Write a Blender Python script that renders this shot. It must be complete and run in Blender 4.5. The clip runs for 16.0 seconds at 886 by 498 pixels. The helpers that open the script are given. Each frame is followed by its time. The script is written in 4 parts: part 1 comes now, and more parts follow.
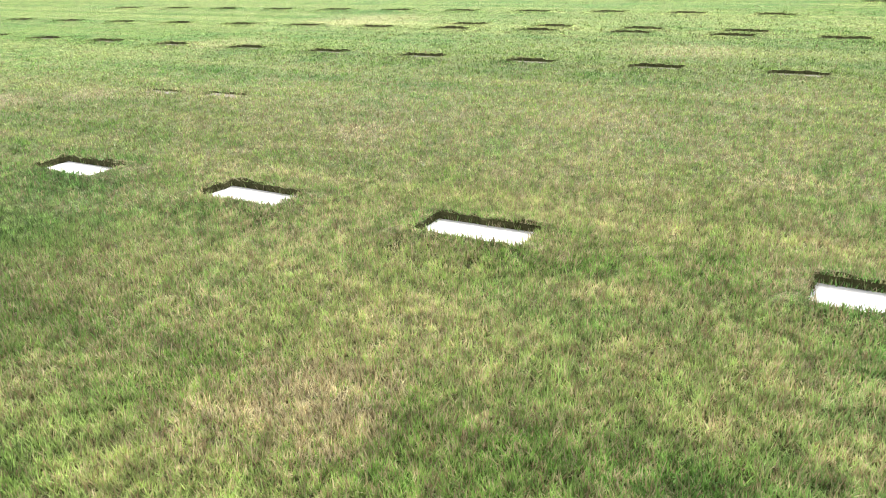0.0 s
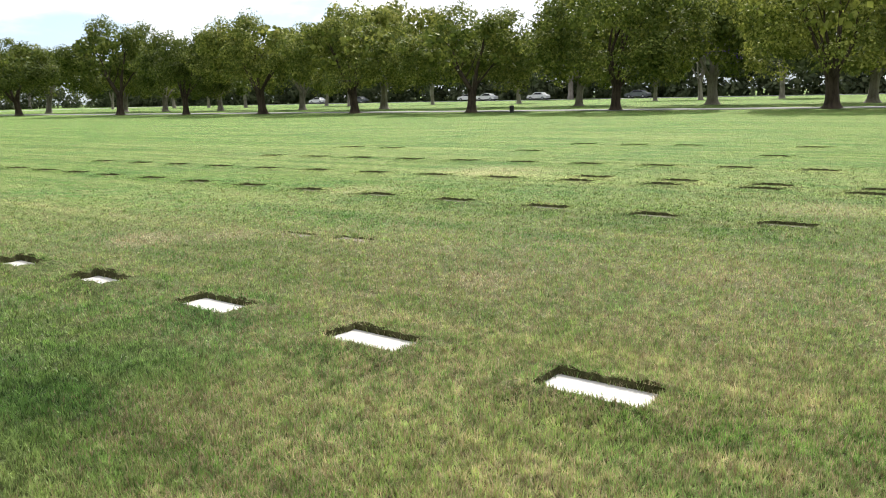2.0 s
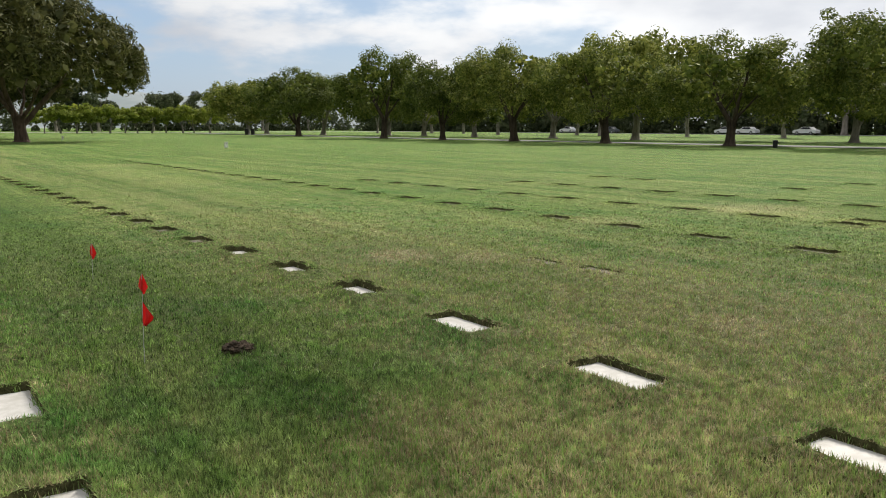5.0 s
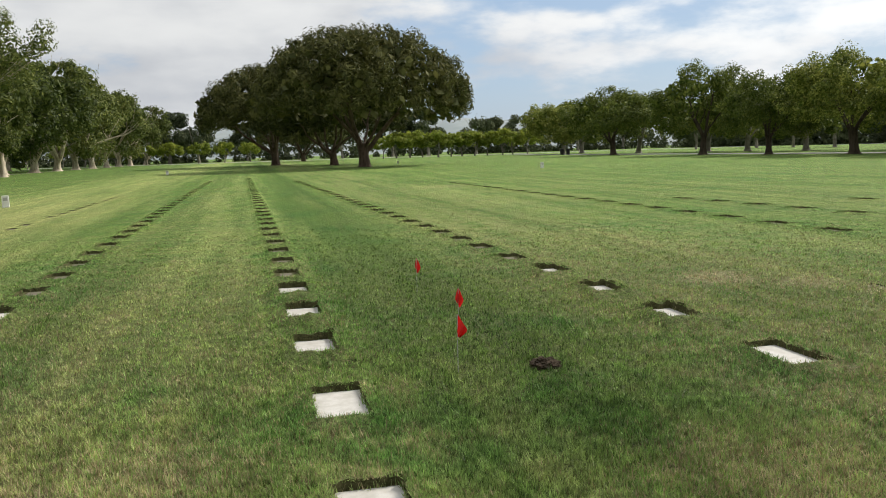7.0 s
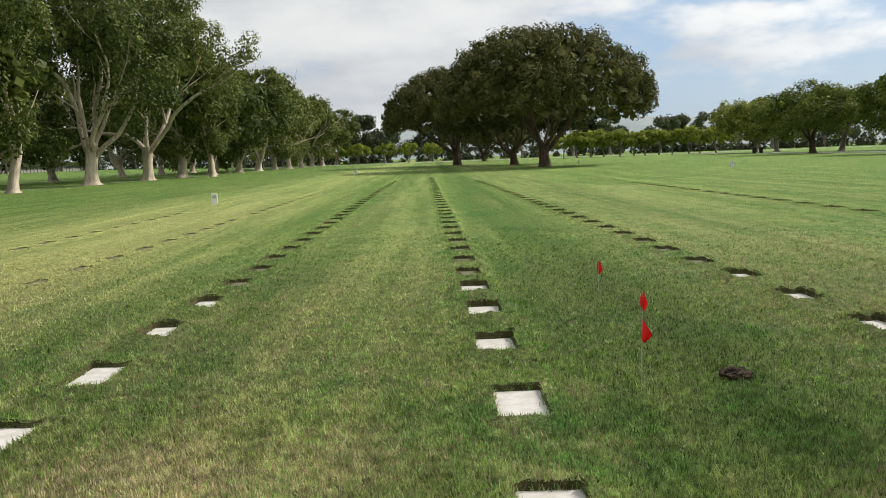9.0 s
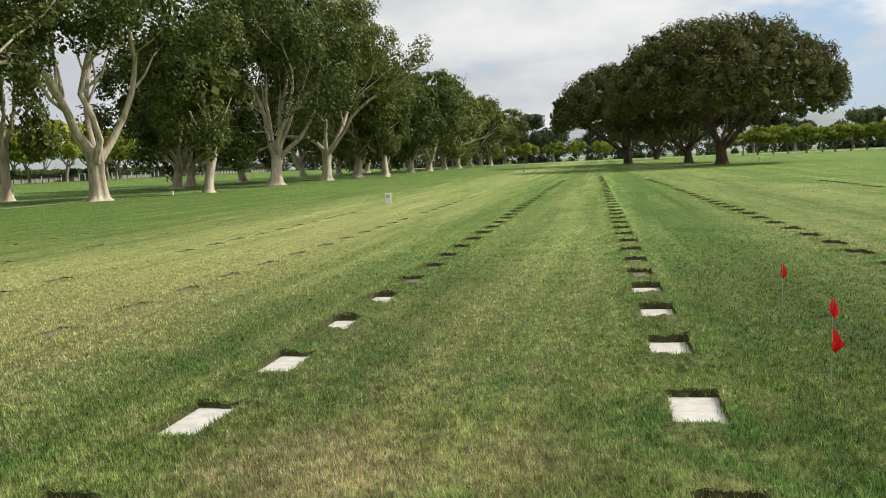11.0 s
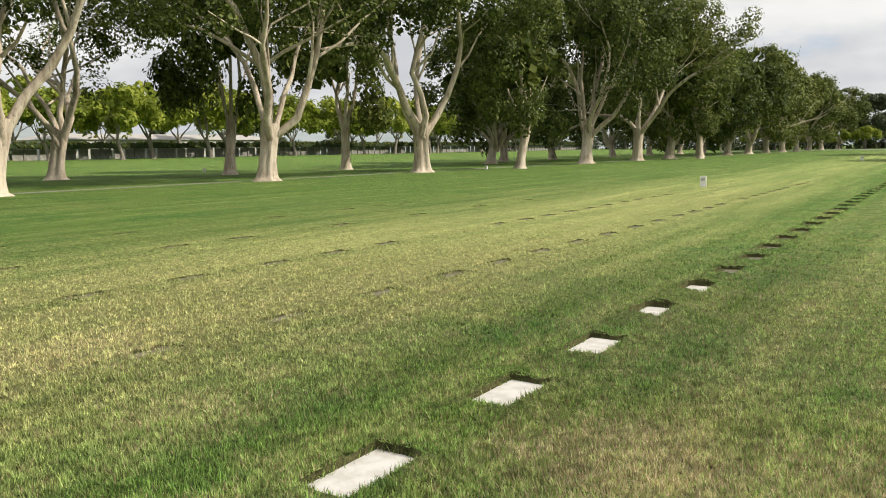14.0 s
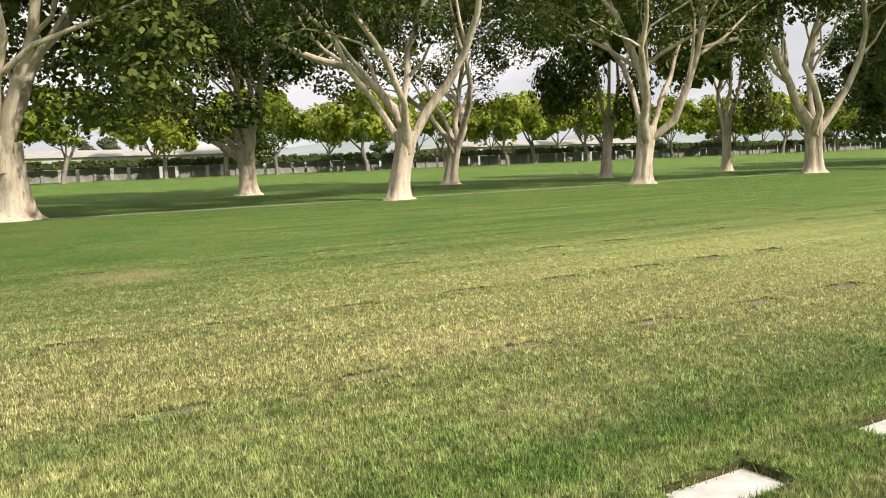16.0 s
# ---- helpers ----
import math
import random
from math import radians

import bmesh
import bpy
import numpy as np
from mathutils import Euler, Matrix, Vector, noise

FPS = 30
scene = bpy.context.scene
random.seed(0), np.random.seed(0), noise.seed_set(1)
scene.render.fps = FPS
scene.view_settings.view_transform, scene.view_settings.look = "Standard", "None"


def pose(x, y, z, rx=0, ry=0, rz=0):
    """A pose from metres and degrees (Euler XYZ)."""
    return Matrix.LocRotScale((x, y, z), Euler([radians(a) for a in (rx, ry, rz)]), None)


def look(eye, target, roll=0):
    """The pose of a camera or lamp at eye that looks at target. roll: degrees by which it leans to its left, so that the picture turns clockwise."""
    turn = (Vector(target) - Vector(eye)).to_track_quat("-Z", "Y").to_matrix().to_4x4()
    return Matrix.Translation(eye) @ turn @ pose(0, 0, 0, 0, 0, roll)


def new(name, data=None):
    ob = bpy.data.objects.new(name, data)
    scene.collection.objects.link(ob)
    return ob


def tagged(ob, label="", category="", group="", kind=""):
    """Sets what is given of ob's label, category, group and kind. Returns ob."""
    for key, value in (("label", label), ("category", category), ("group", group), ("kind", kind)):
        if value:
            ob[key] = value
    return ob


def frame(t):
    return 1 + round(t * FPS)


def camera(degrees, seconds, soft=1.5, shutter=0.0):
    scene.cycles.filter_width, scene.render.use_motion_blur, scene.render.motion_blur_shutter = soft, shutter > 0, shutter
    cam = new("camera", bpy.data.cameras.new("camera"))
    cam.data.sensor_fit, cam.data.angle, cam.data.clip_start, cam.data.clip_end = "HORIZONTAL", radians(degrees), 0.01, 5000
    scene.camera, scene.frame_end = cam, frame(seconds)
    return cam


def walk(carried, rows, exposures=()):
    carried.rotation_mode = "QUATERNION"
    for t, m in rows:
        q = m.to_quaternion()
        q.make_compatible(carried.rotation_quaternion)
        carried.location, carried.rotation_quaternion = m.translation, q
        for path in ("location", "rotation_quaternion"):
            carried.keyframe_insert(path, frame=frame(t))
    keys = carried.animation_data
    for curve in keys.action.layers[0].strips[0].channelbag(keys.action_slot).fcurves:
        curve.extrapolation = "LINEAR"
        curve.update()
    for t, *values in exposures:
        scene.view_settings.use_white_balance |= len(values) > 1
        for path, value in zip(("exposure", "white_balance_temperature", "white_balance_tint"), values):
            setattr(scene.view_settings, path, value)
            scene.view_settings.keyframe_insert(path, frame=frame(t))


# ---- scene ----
cam = camera(57.0, 16.0, 1.0)
PATH = [
    (0, (-0.327, -5.079, 1.461), (1.291, -4.148, 0.743), -1.8),
    (0.5, (-0.328, -5.084, 1.475), (1.281, -4.09, 0.827), -1.8),
    (1, (-0.339, -5.085, 1.485), (1.256, -4.023, 0.913), -1.1),
    (1.5, (-0.33, -5.067, 1.492), (1.234, -3.919, 1.008), -1.0),
    (2, (-0.312, -5.053, 1.496), (1.234, -3.839, 1.124), -1.4),
    (2.5, (-0.295, -5.047, 1.495), (1.241, -3.8, 1.202), -1.4),
    (3, (-0.312, -5.052, 1.49), (1.183, -3.753, 1.208), -1.1),
    (3.2, (-0.31, -5.035, 1.482), (1.16, -3.709, 1.195), -1.0),
    (5.3, (-0.329, -4.953, 1.49), (0.711, -3.269, 1.197), -0.5),
    (5.5, (-0.313, -4.922, 1.481), (0.658, -3.197, 1.192), -1.0),
    (6, (-0.293, -4.93, 1.481), (0.507, -3.118, 1.21), -1.7),
    (6.5, (-0.284, -4.941, 1.48), (0.333, -3.055, 1.228), -1.9),
    (7, (-0.287, -4.957, 1.483), (0.161, -3.023, 1.244), -1.8),
    (7.5, (-0.296, -4.96, 1.484), (0.018, -2.999, 1.244), -1.7),
    (8, (-0.304, -4.956, 1.485), (-0.097, -2.981, 1.246), -1.8),
    (8.5, (-0.309, -4.931, 1.483), (-0.202, -2.947, 1.251), -1.9),
    (9, (-0.32, -4.95, 1.486), (-0.302, -2.963, 1.261), -2.1),
    (9.2, (-0.305, -4.962, 1.499), (-0.327, -2.974, 1.281), -2.5),
    (11.3, (-0.377, -5.0, 1.493), (-0.84, -3.066, 1.279), -2.4),
    (11.5, (-0.397, -4.993, 1.489), (-0.916, -3.074, 1.271), -2.3),
    (12, (-0.455, -4.966, 1.492), (-1.125, -3.094, 1.269), -2.4),
    (12.5, (-0.511, -4.941, 1.492), (-1.289, -3.111, 1.272), -2.5),
    (13, (-0.524, -4.951, 1.491), (-1.384, -3.161, 1.256), -2.8),
    (13.5, (-0.519, -4.929, 1.489), (-1.472, -3.187, 1.243), -2.0),
    (14, (-0.504, -4.917, 1.493), (-1.568, -3.24, 1.255), -1.0),
    (14.5, (-0.492, -4.902, 1.492), (-1.719, -3.34, 1.263), -0.9),
    (15, (-0.477, -4.91, 1.5), (-1.914, -3.536, 1.284), -1.3),
    (15.5, (-0.482, -4.896, 1.495), (-2.094, -3.729, 1.29), -2.0),
    (16, (-0.465, -4.894, 1.496), (-2.159, -3.85, 1.291), -2.3),
]
# seconds, stops, kelvin, tint
EXPOSURES = [(0.0, 1.03, 6150, 10), (1.0, 0.97, 6150, 10), (2.0, 0.55, 6250, 10), (2.7, -0.02, 6400, 10), (3.2, -0.13, 6450, 10), (6.0, -0.13, 6450, 9), (9.0, -0.05, 6450, 8),
             (11.5, 0.0, 6550, 8), (12.5, 0.0, 6600, 8), (14.0, 0.1, 6650, 9), (15.0, 0.2, 6700, 10), (16.0, 0.3, 6750, 11)]
walk(cam, [(t, look(eye, target, roll)) for t, eye, target, roll in PATH], EXPOSURES)

# ---- world, sun, exposure ----
SUN_EL, SUN_AZ = 41.0, 64.0          # degrees; azimuth from +Y towards +X
world = bpy.data.worlds.new("sky")
scene.world = world
world.use_nodes = True


class Nodes:
    """Short hand for building a node tree."""
    def __init__(self, tree):
        self.tree = tree
        tree.nodes.clear()

    def add(self, kind, ins=None, operation=None, use_clamp=False, data_type=None, blend_type=None, interpolation_type=None):
        n = self.tree.nodes.new(kind)
        if operation:
            n.operation = operation
        if use_clamp:
            n.use_clamp = True
        if data_type:
            n.data_type = data_type
        if blend_type:
            n.blend_type = blend_type
        if interpolation_type:
            n.interpolation_type = interpolation_type
        for k, v in (ins or {}).items():
            self.put(n.inputs[k], v)
        return n

    def put(self, socket, v):
        if isinstance(v, bpy.types.NodeSocket):
            self.tree.links.new(v, socket)
        elif isinstance(v, bpy.types.Node):
            self.tree.links.new(v.outputs[0], socket)
        else:
            socket.default_value = v

    def math(self, op, a, b=0.0, clamp=False):
        return self.add("ShaderNodeMath", {0: a, 1: b}, operation=op, use_clamp=clamp).outputs[0]

    def vmath(self, op, a, b=(0, 0, 0)):
        return self.add("ShaderNodeVectorMath", {0: a, 1: b}, operation=op)

    def noise(self, vec, scale, detail=3.0, rough=0.55, out="Fac"):
        return self.add("ShaderNodeTexNoise", {"Vector": vec, "Scale": scale, "Detail": detail, "Roughness": rough}).outputs[out]

    def span(self, v, a, b, c=0.0, d=1.0, smooth=True):
        return self.add("ShaderNodeMapRange", {"Value": v, "From Min": a, "From Max": b, "To Min": c, "To Max": d},
                        interpolation_type="SMOOTHSTEP" if smooth else "LINEAR").outputs[0]

    def mix(self, f, a, b, blend="MIX"):
        n = self.add("ShaderNodeMix", data_type="RGBA", blend_type=blend)
        self.put(n.inputs["Factor"], f)
        for s, v in ((n.inputs[6], a), (n.inputs[7], b)):
            self.put(s, (*v, 1.0) if isinstance(v, tuple) and len(v) == 3 else v)
        return n.outputs[2]

    def ramp(self, f, stops, interp="LINEAR"):
        n = self.add("ShaderNodeValToRGB", {"Fac": f})
        n.color_ramp.interpolation = interp
        e = n.color_ramp.elements
        while len(e) < len(stops):
            e.new(0.5)
        for el, (p, c) in zip(e, stops):
            el.position = p
            el.color = (c, c, c, 1) if isinstance(c, float) else (*c, 1)
        return n.outputs[0]


# sky: Nishita blue broken by cloud banks
w = Nodes(world.node_tree)
sky = w.add("ShaderNodeTexSky")
sky.sky_type, sky.sun_disc, sky.sun_elevation, sky.sun_rotation = "NISHITA", False, radians(SUN_EL), radians(SUN_AZ)
sky.air_density, sky.dust_density, sky.ozone_density = 1.0, 1.2, 1.4
way = w.add("ShaderNodeTexCoord").outputs["Generated"]
sep = w.add("ShaderNodeSeparateXYZ", {0: way})
# cloud puffs, flattened; clear sky only round one heading, low cumulus under it
puffs = w.add("ShaderNodeMapping", {"Vector": way, "Location": (3.1, 1.7, 0.4), "Scale": (1.0, 1.0, 2.7)}).outputs[0]
big = w.noise(puffs, 2.1, 5.0, 0.5)
puff = w.noise(puffs, 6.5, 6.0, 0.55)
bank = w.math("ADD", w.math("MULTIPLY", big, 0.62), w.math("MULTIPLY", puff, 0.38))
clear = w.add("ShaderNodeVectorMath", {0: way, 1: (0.47, 0.86, 0.19)}, operation="DOT_PRODUCT").outputs["Value"]
side = w.math("ADD", w.span(clear, 0.86, 0.985, 0.17, 0.0), w.span(sep.outputs[2], 0.05, 0.26, 0.05, -0.03))
cover = w.span(w.math("ADD", bank, side), 0.47, 0.57)
shade = w.span(w.math("ADD", w.math("MULTIPLY", w.noise(puffs, 3.1, 4.0, 0.5), 0.7), w.math("MULTIPLY", puff, 0.3)), 0.36, 0.62)
cloud = w.mix(shade, (7.0, 7.25, 7.8), (10.7, 10.7, 10.7))
glow = w.span(sep.outputs[0], -0.2, 1.0, 0.85, 1.18)
cloud = w.mix(1.0, cloud, w.add("ShaderNodeCombineXYZ", {0: glow, 1: glow, 2: glow}).outputs[0], "MULTIPLY")
air = w.mix(0.55, sky.outputs[0], (5.0, 6.8, 9.6))
back = w.add("ShaderNodeBackground", {"Color": w.mix(cover, air, cloud), "Strength": 0.095})
w.add("ShaderNodeOutputWorld", {"Surface": back})

sun = new("sun", bpy.data.lights.new("sun", "SUN"))
sun.data.energy, sun.data.angle, sun.data.color = 4.8, radians(1.5), (1.0, 0.93, 0.82)
el, az = radians(SUN_EL), radians(SUN_AZ)
sun.matrix_basis = look((40 * math.sin(az), 40 * math.cos(az), 60), (40 * math.sin(az) - math.sin(az) * math.cos(el), 40 * math.cos(az) - math.cos(az) * math.cos(el), 60 - math.sin(el)))

# ---- materials ----


def material(name):
    m = bpy.data.materials.new(name)
    m.use_nodes = True
    return m, Nodes(m.node_tree)


def finish(n, color, rough=0.8, bump=None, strength=0.4, distance=0.02, metal=0.0, spec=0.3):
    ins = {"Base Color": color, "Roughness": rough, "Metallic": metal, "Specular IOR Level": spec}
    if bump is not None:
        ins["Normal"] = n.add("ShaderNodeBump", {"Height": bump, "Strength": strength, "Distance": distance})
    n.add("ShaderNodeOutputMaterial", {"Surface": n.add("ShaderNodeBsdfPrincipled", ins)})


# straw-coloured spots of the lawn: x, y, radius, strength
DRY = [(1.5, -3.42, 0.55, 0.95), (1.3, -3.3, 0.4, 0.8), (2.1, -3.5, 0.7, 0.6), (1.75, -2.55, 0.7, 0.6), (2.95, -2.4, 0.9, 0.6), (2.4, -2.9, 0.7, 0.5), (4.05, -3.5, 0.9, 0.6),
       (4.97, -1.31, 0.6, 0.8), (6.1, -2.95, 0.9, 0.65), (4.65, 3.0, 0.8, 0.85), (5.3, 2.4, 0.6, 0.7), (7.7, -4.1, 1.2, 0.5), (10.3, -2.6, 1.2, 0.55), (9.2, 4.2, 1.3, 0.5),
       (12.9, 4.0, 1.8, 0.6), (2.0, -1.9, 0.9, 0.55), (-0.9, -1.1, 0.8, 0.6), (-1.8, -1.25, 0.9, 0.8), (-13.6, -2.5, 1.3, 0.7), (-6.2, -1.2, 1.2, 0.45), (-4.2, -1.8, 0.7, 0.4), (7.3, 28.5, 2.6, 0.5)]


def turf_color(n, pos, fine):
    """Colour of the lawn at a place: green, mown in bands along Y, with yellow and straw-coloured zones. fine: a value that varies by blade."""
    sep = n.add("ShaderNodeSeparateXYZ", {0: pos})
    x, y = sep.outputs[0], sep.outputs[1]
    warp = n.noise(pos, 0.9, 3.0, 0.6)
    patchy = n.noise(pos, 2.6, 4.0, 0.65)
    wide = n.noise(pos, 0.13, 3.0, 0.5)
    xw = n.math("ADD", x, n.math("MULTIPLY", n.math("SUBTRACT", warp, 0.5), 1.6))
    # yellowness across the rows, from x = -30 to x = 30
    zone = n.ramp(n.span(xw, -30, 30, smooth=False), [
        (0.0, 0.02), (0.23, 0.10), (0.30, 0.45), (0.345, 0.85), (0.395, 0.95), (0.425, 0.55), (0.445, 0.08), (0.465, 0.20), (0.477, 0.38),
        (0.49, 0.22), (0.505, 0.12), (0.52, 0.02), (0.545, 0.22), (0.58, 0.30), (0.65, 0.16), (0.72, 0.28), (0.82, 0.15), (1.0, 0.15)])
    # the yellow zones fade with the distance along the rows
    zone = n.math("MULTIPLY", zone, n.span(y, 6.0, 45.0, 1.0, 0.55))
    dry = None
    for dx, dy, r, s in DRY:
        d = n.add("ShaderNodeVectorMath", {0: pos, 1: (dx, dy, 0)}, operation="DISTANCE").outputs["Value"]
        d = n.math("ADD", d, n.math("MULTIPLY", n.math("SUBTRACT", patchy, 0.5), 1.5 * r))
        v = n.span(d, r * 1.15, r * 0.25, 0.0, s)
        dry = v if dry is None else n.math("MAXIMUM", dry, v)
    # long streaks left by the mower
    streak = n.noise(n.add("ShaderNodeMapping", {"Vector": pos, "Scale": (1.5, 0.07, 1.0)}).outputs[0], 1.0, 4.0, 0.6)
    clump = n.noise(pos, 26.0, 2.0, 0.6)
    raw = fine
    fine = n.math("ADD", n.math("MULTIPLY", fine, 0.62), n.math("MULTIPLY", n.span(clump, 0.3, 0.7), 0.38))
    fine = n.span(fine, 0.16, 0.86, smooth=False)
    yellow = n.math("ADD", zone, n.math("MULTIPLY", n.math("SUBTRACT", patchy, 0.5), 0.75))
    yellow = n.math("ADD", yellow, n.math("MULTIPLY", n.math("SUBTRACT", streak, 0.5), 1.5))
    yellow = n.math("ADD", yellow, n.math("MULTIPLY", n.math("SUBTRACT", wide, 0.5), 0.5), clamp=True)
    green = n.mix(fine, (0.018, 0.048, 0.008), (0.285, 0.430, 0.105))
    green = n.mix(n.span(n.noise(pos, 0.5, 2.0), 0.38, 0.72), green, n.mix(fine, (0.012, 0.046, 0.009), (0.165, 0.350, 0.080)))
    pale = n.mix(fine, (0.100, 0.110, 0.026), (0.640, 0.600, 0.290))
    straw = n.mix(fine, (0.250, 0.190, 0.105), (0.800, 0.680, 0.450))
    c = n.mix(n.math("MULTIPLY", yellow, 0.88), green, pale)
    # straw blades stand everywhere: few in the lush band between the rows, more in the worn corner, most in the dry spots
    thin = n.math("ADD", n.span(x, -4.2, -2.6, 0.06, 0.17), n.math("MULTIPLY", n.span(x, 2.2, 3.4, 0.0, 0.09), n.span(x, 6.0, 9.0, 1.0, -0.6)))
    worn = n.span(n.math("SUBTRACT", y, n.math("MULTIPLY", n.math("SUBTRACT", x, 1.2), 0.6)), -1.3, -2.5, 0.0, 0.16)
    thin = n.math("ADD", thin, n.math("MULTIPLY", n.math("MULTIPLY", n.span(x, 0.5, 1.1), n.span(x, 5.0, 9.0, 1.0, 0.0)), worn))
    lush = n.math("MULTIPLY", n.span(n.math("ABSOLUTE", n.math("SUBTRACT", xw, 1.45)), 1.15, 0.6), n.span(y, -2.4, -1.2))
    thin = n.math("SUBTRACT", thin, n.math("MULTIPLY", lush, 0.24))
    many = n.math("ADD", n.math("ADD", thin, n.math("MULTIPLY", n.math("SUBTRACT", patchy, 0.5), 1.0)), n.math("MULTIPLY", yellow, 0.06))
    many = n.math("MAXIMUM", many, n.math("MULTIPLY", dry, 0.9))
    c = n.mix(n.span(n.math("SUBTRACT", many, raw), -0.06, 0.06, 0.0, 0.9), c, straw)
    # mown bands: brightness across the rows, from x = -8 to x = 16
    band = n.ramp(n.span(xw, -8, 16, smooth=False), [((bx + 8) / 24, 0.5 * v) for bx, v in (
        (-8, 1.12), (-6.5, 1.14), (-5.2, 1.02), (-4.4, 1.06), (-3.6, 0.86), (-3.0, 0.98), (-2.2, 0.80), (-1.6, 0.92), (-1.1, 1.10), (-0.6, 0.88), (-0.2, 1.06), (0.35, 1.0),
        (0.8, 0.80), (1.7, 0.72), (2.3, 0.90), (2.9, 0.96), (3.8, 0.94), (4.6, 0.92), (5.6, 0.90), (6.4, 1.06), (7.6, 1.0), (8.8, 0.90), (9.6, 1.06), (11.2, 0.94), (12.5, 1.06), (14.2, 0.92), (16, 1.0))])
    band = n.math("MULTIPLY", band, 2.0)
    # the bands fade out behind the first markers
    band = n.math("ADD", band, n.math("MULTIPLY", n.math("SUBTRACT", 1.0, band), n.span(y, -1.4, -2.8, 0.0, 0.85)))
    # the cooler sward towards the west trees, and narrow wheel lines
    band = n.math("MULTIPLY", band, n.span(xw, -13.5, -9.0, 0.74, 1.0))
    lines = n.noise(n.add("ShaderNodeMapping", {"Vector": pos, "Scale": (4.2, 0.05, 1.0)}).outputs[0], 1.0, 2.0, 0.5)
    band = n.math("ADD", band, n.math("MULTIPLY", n.math("SUBTRACT", lines, 0.5), 0.45))
    tone = n.math("MULTIPLY", n.math("ADD", band, n.math("MULTIPLY", n.math("SUBTRACT", streak, 0.5), 0.5)), n.span(n.noise(pos, 9.0, 4.0, 0.65), 0.3, 0.7, 0.66, 1.30))
    return n.mix(1.0, c, n.add("ShaderNodeCombineXYZ", {0: tone, 1: tone, 2: tone}).outputs[0], "MULTIPLY")


def make_grass_blades():
    m, n = material("grass_blades")
    geo = n.add("ShaderNodeNewGeometry")
    c = turf_color(n, geo.outputs["Position"], geo.outputs["Random Per Island"])
    c = n.mix(1.0, c, (1.2, 1.2, 1.15), "MULTIPLY")
    a = n.add("ShaderNodeBsdfPrincipled", {"Base Color": c, "Roughness": 0.5, "Specular IOR Level": 0.2})
    b = n.add("ShaderNodeBsdfTranslucent", {"Color": c})
    n.add("ShaderNodeOutputMaterial", {"Surface": n.add("ShaderNodeMixShader", {0: 0.22, 1: a, 2: b})})
    return m


def make_turf():
    m, n = material("turf")
    geo = n.add("ShaderNodeNewGeometry")
    pos = geo.outputs["Position"]
    fine = n.noise(pos, 38.0, 4.0, 0.7)
    c = turf_color(n, pos, n.span(fine, 0.32, 0.68))
    tufts = n.noise(pos, 22.0, 5.0, 0.75)
    # dry thatch round the near rows, blade shade painted in; farther the sward closes
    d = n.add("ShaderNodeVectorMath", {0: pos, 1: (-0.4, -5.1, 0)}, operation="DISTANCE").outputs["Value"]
    # dark spots put the shade between tufts into the colour
    shaded_gaps = n.mix(n.span(n.noise(pos, 48.0, 3.0), 0.46, 0.56, 0.0, 0.8), n.mix(1.0, c, (1.24, 1.30, 1.10), "MULTIPLY"), (0.044, 0.060, 0.018))
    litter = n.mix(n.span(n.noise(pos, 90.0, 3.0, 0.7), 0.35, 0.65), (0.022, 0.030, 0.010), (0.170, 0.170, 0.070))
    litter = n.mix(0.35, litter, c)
    finish(n, n.mix(n.span(d, 6.0, 15.0), litter, shaded_gaps), 0.9, tufts, 1.0, 0.06, spec=0.1)
    return m


def make_simple(name, dark, light, scale, rough=0.8, bump=0.3, dist=0.02, stretch=(1, 1, 1), spec=0.3, detail=5.0):
    m, n = material(name)
    co = n.add("ShaderNodeTexCoord").outputs["Object"]
    v = n.add("ShaderNodeMapping", {"Vector": co, "Scale": stretch}).outputs[0]
    f = n.noise(v, scale, detail, 0.65)
    g = n.noise(v, scale * 0.17, 3.0, 0.5)
    c = n.mix(n.span(n.math("ADD", n.math("MULTIPLY", f, 0.6), n.math("MULTIPLY", g, 0.5)), 0.35, 0.75), dark, light)
    finish(n, c, rough, f, bump, dist, spec=spec)
    return m


def make_leaves(name, dark, mid, light, trans=0.3, rough=0.5):
    m, n = material(name)
    geo = n.add("ShaderNodeNewGeometry")
    r = geo.outputs["Random Per Island"]
    big = n.noise(geo.outputs["Position"], 0.55, 3.0, 0.6)
    ob = n.add("ShaderNodeObjectInfo").outputs["Random"]
    v = n.math("ADD", n.math("MULTIPLY", r, 0.45), n.math("MULTIPLY", big, 0.75))
    v = n.math("ADD", v, n.math("MULTIPLY", n.math("SUBTRACT", ob, 0.5), 0.25))
    c = n.ramp(v, [(0.25, dark), (0.6, mid), (0.95, light)])
    a = n.add("ShaderNodeBsdfPrincipled", {"Base Color": c, "Roughness": rough, "Specular IOR Level": 0.15})
    b = n.add("ShaderNodeBsdfTranslucent", {"Color": c})
    n.add("ShaderNodeOutputMaterial", {"Surface": n.add("ShaderNodeMixShader", {0: trans, 1: a, 2: b})})
    return m


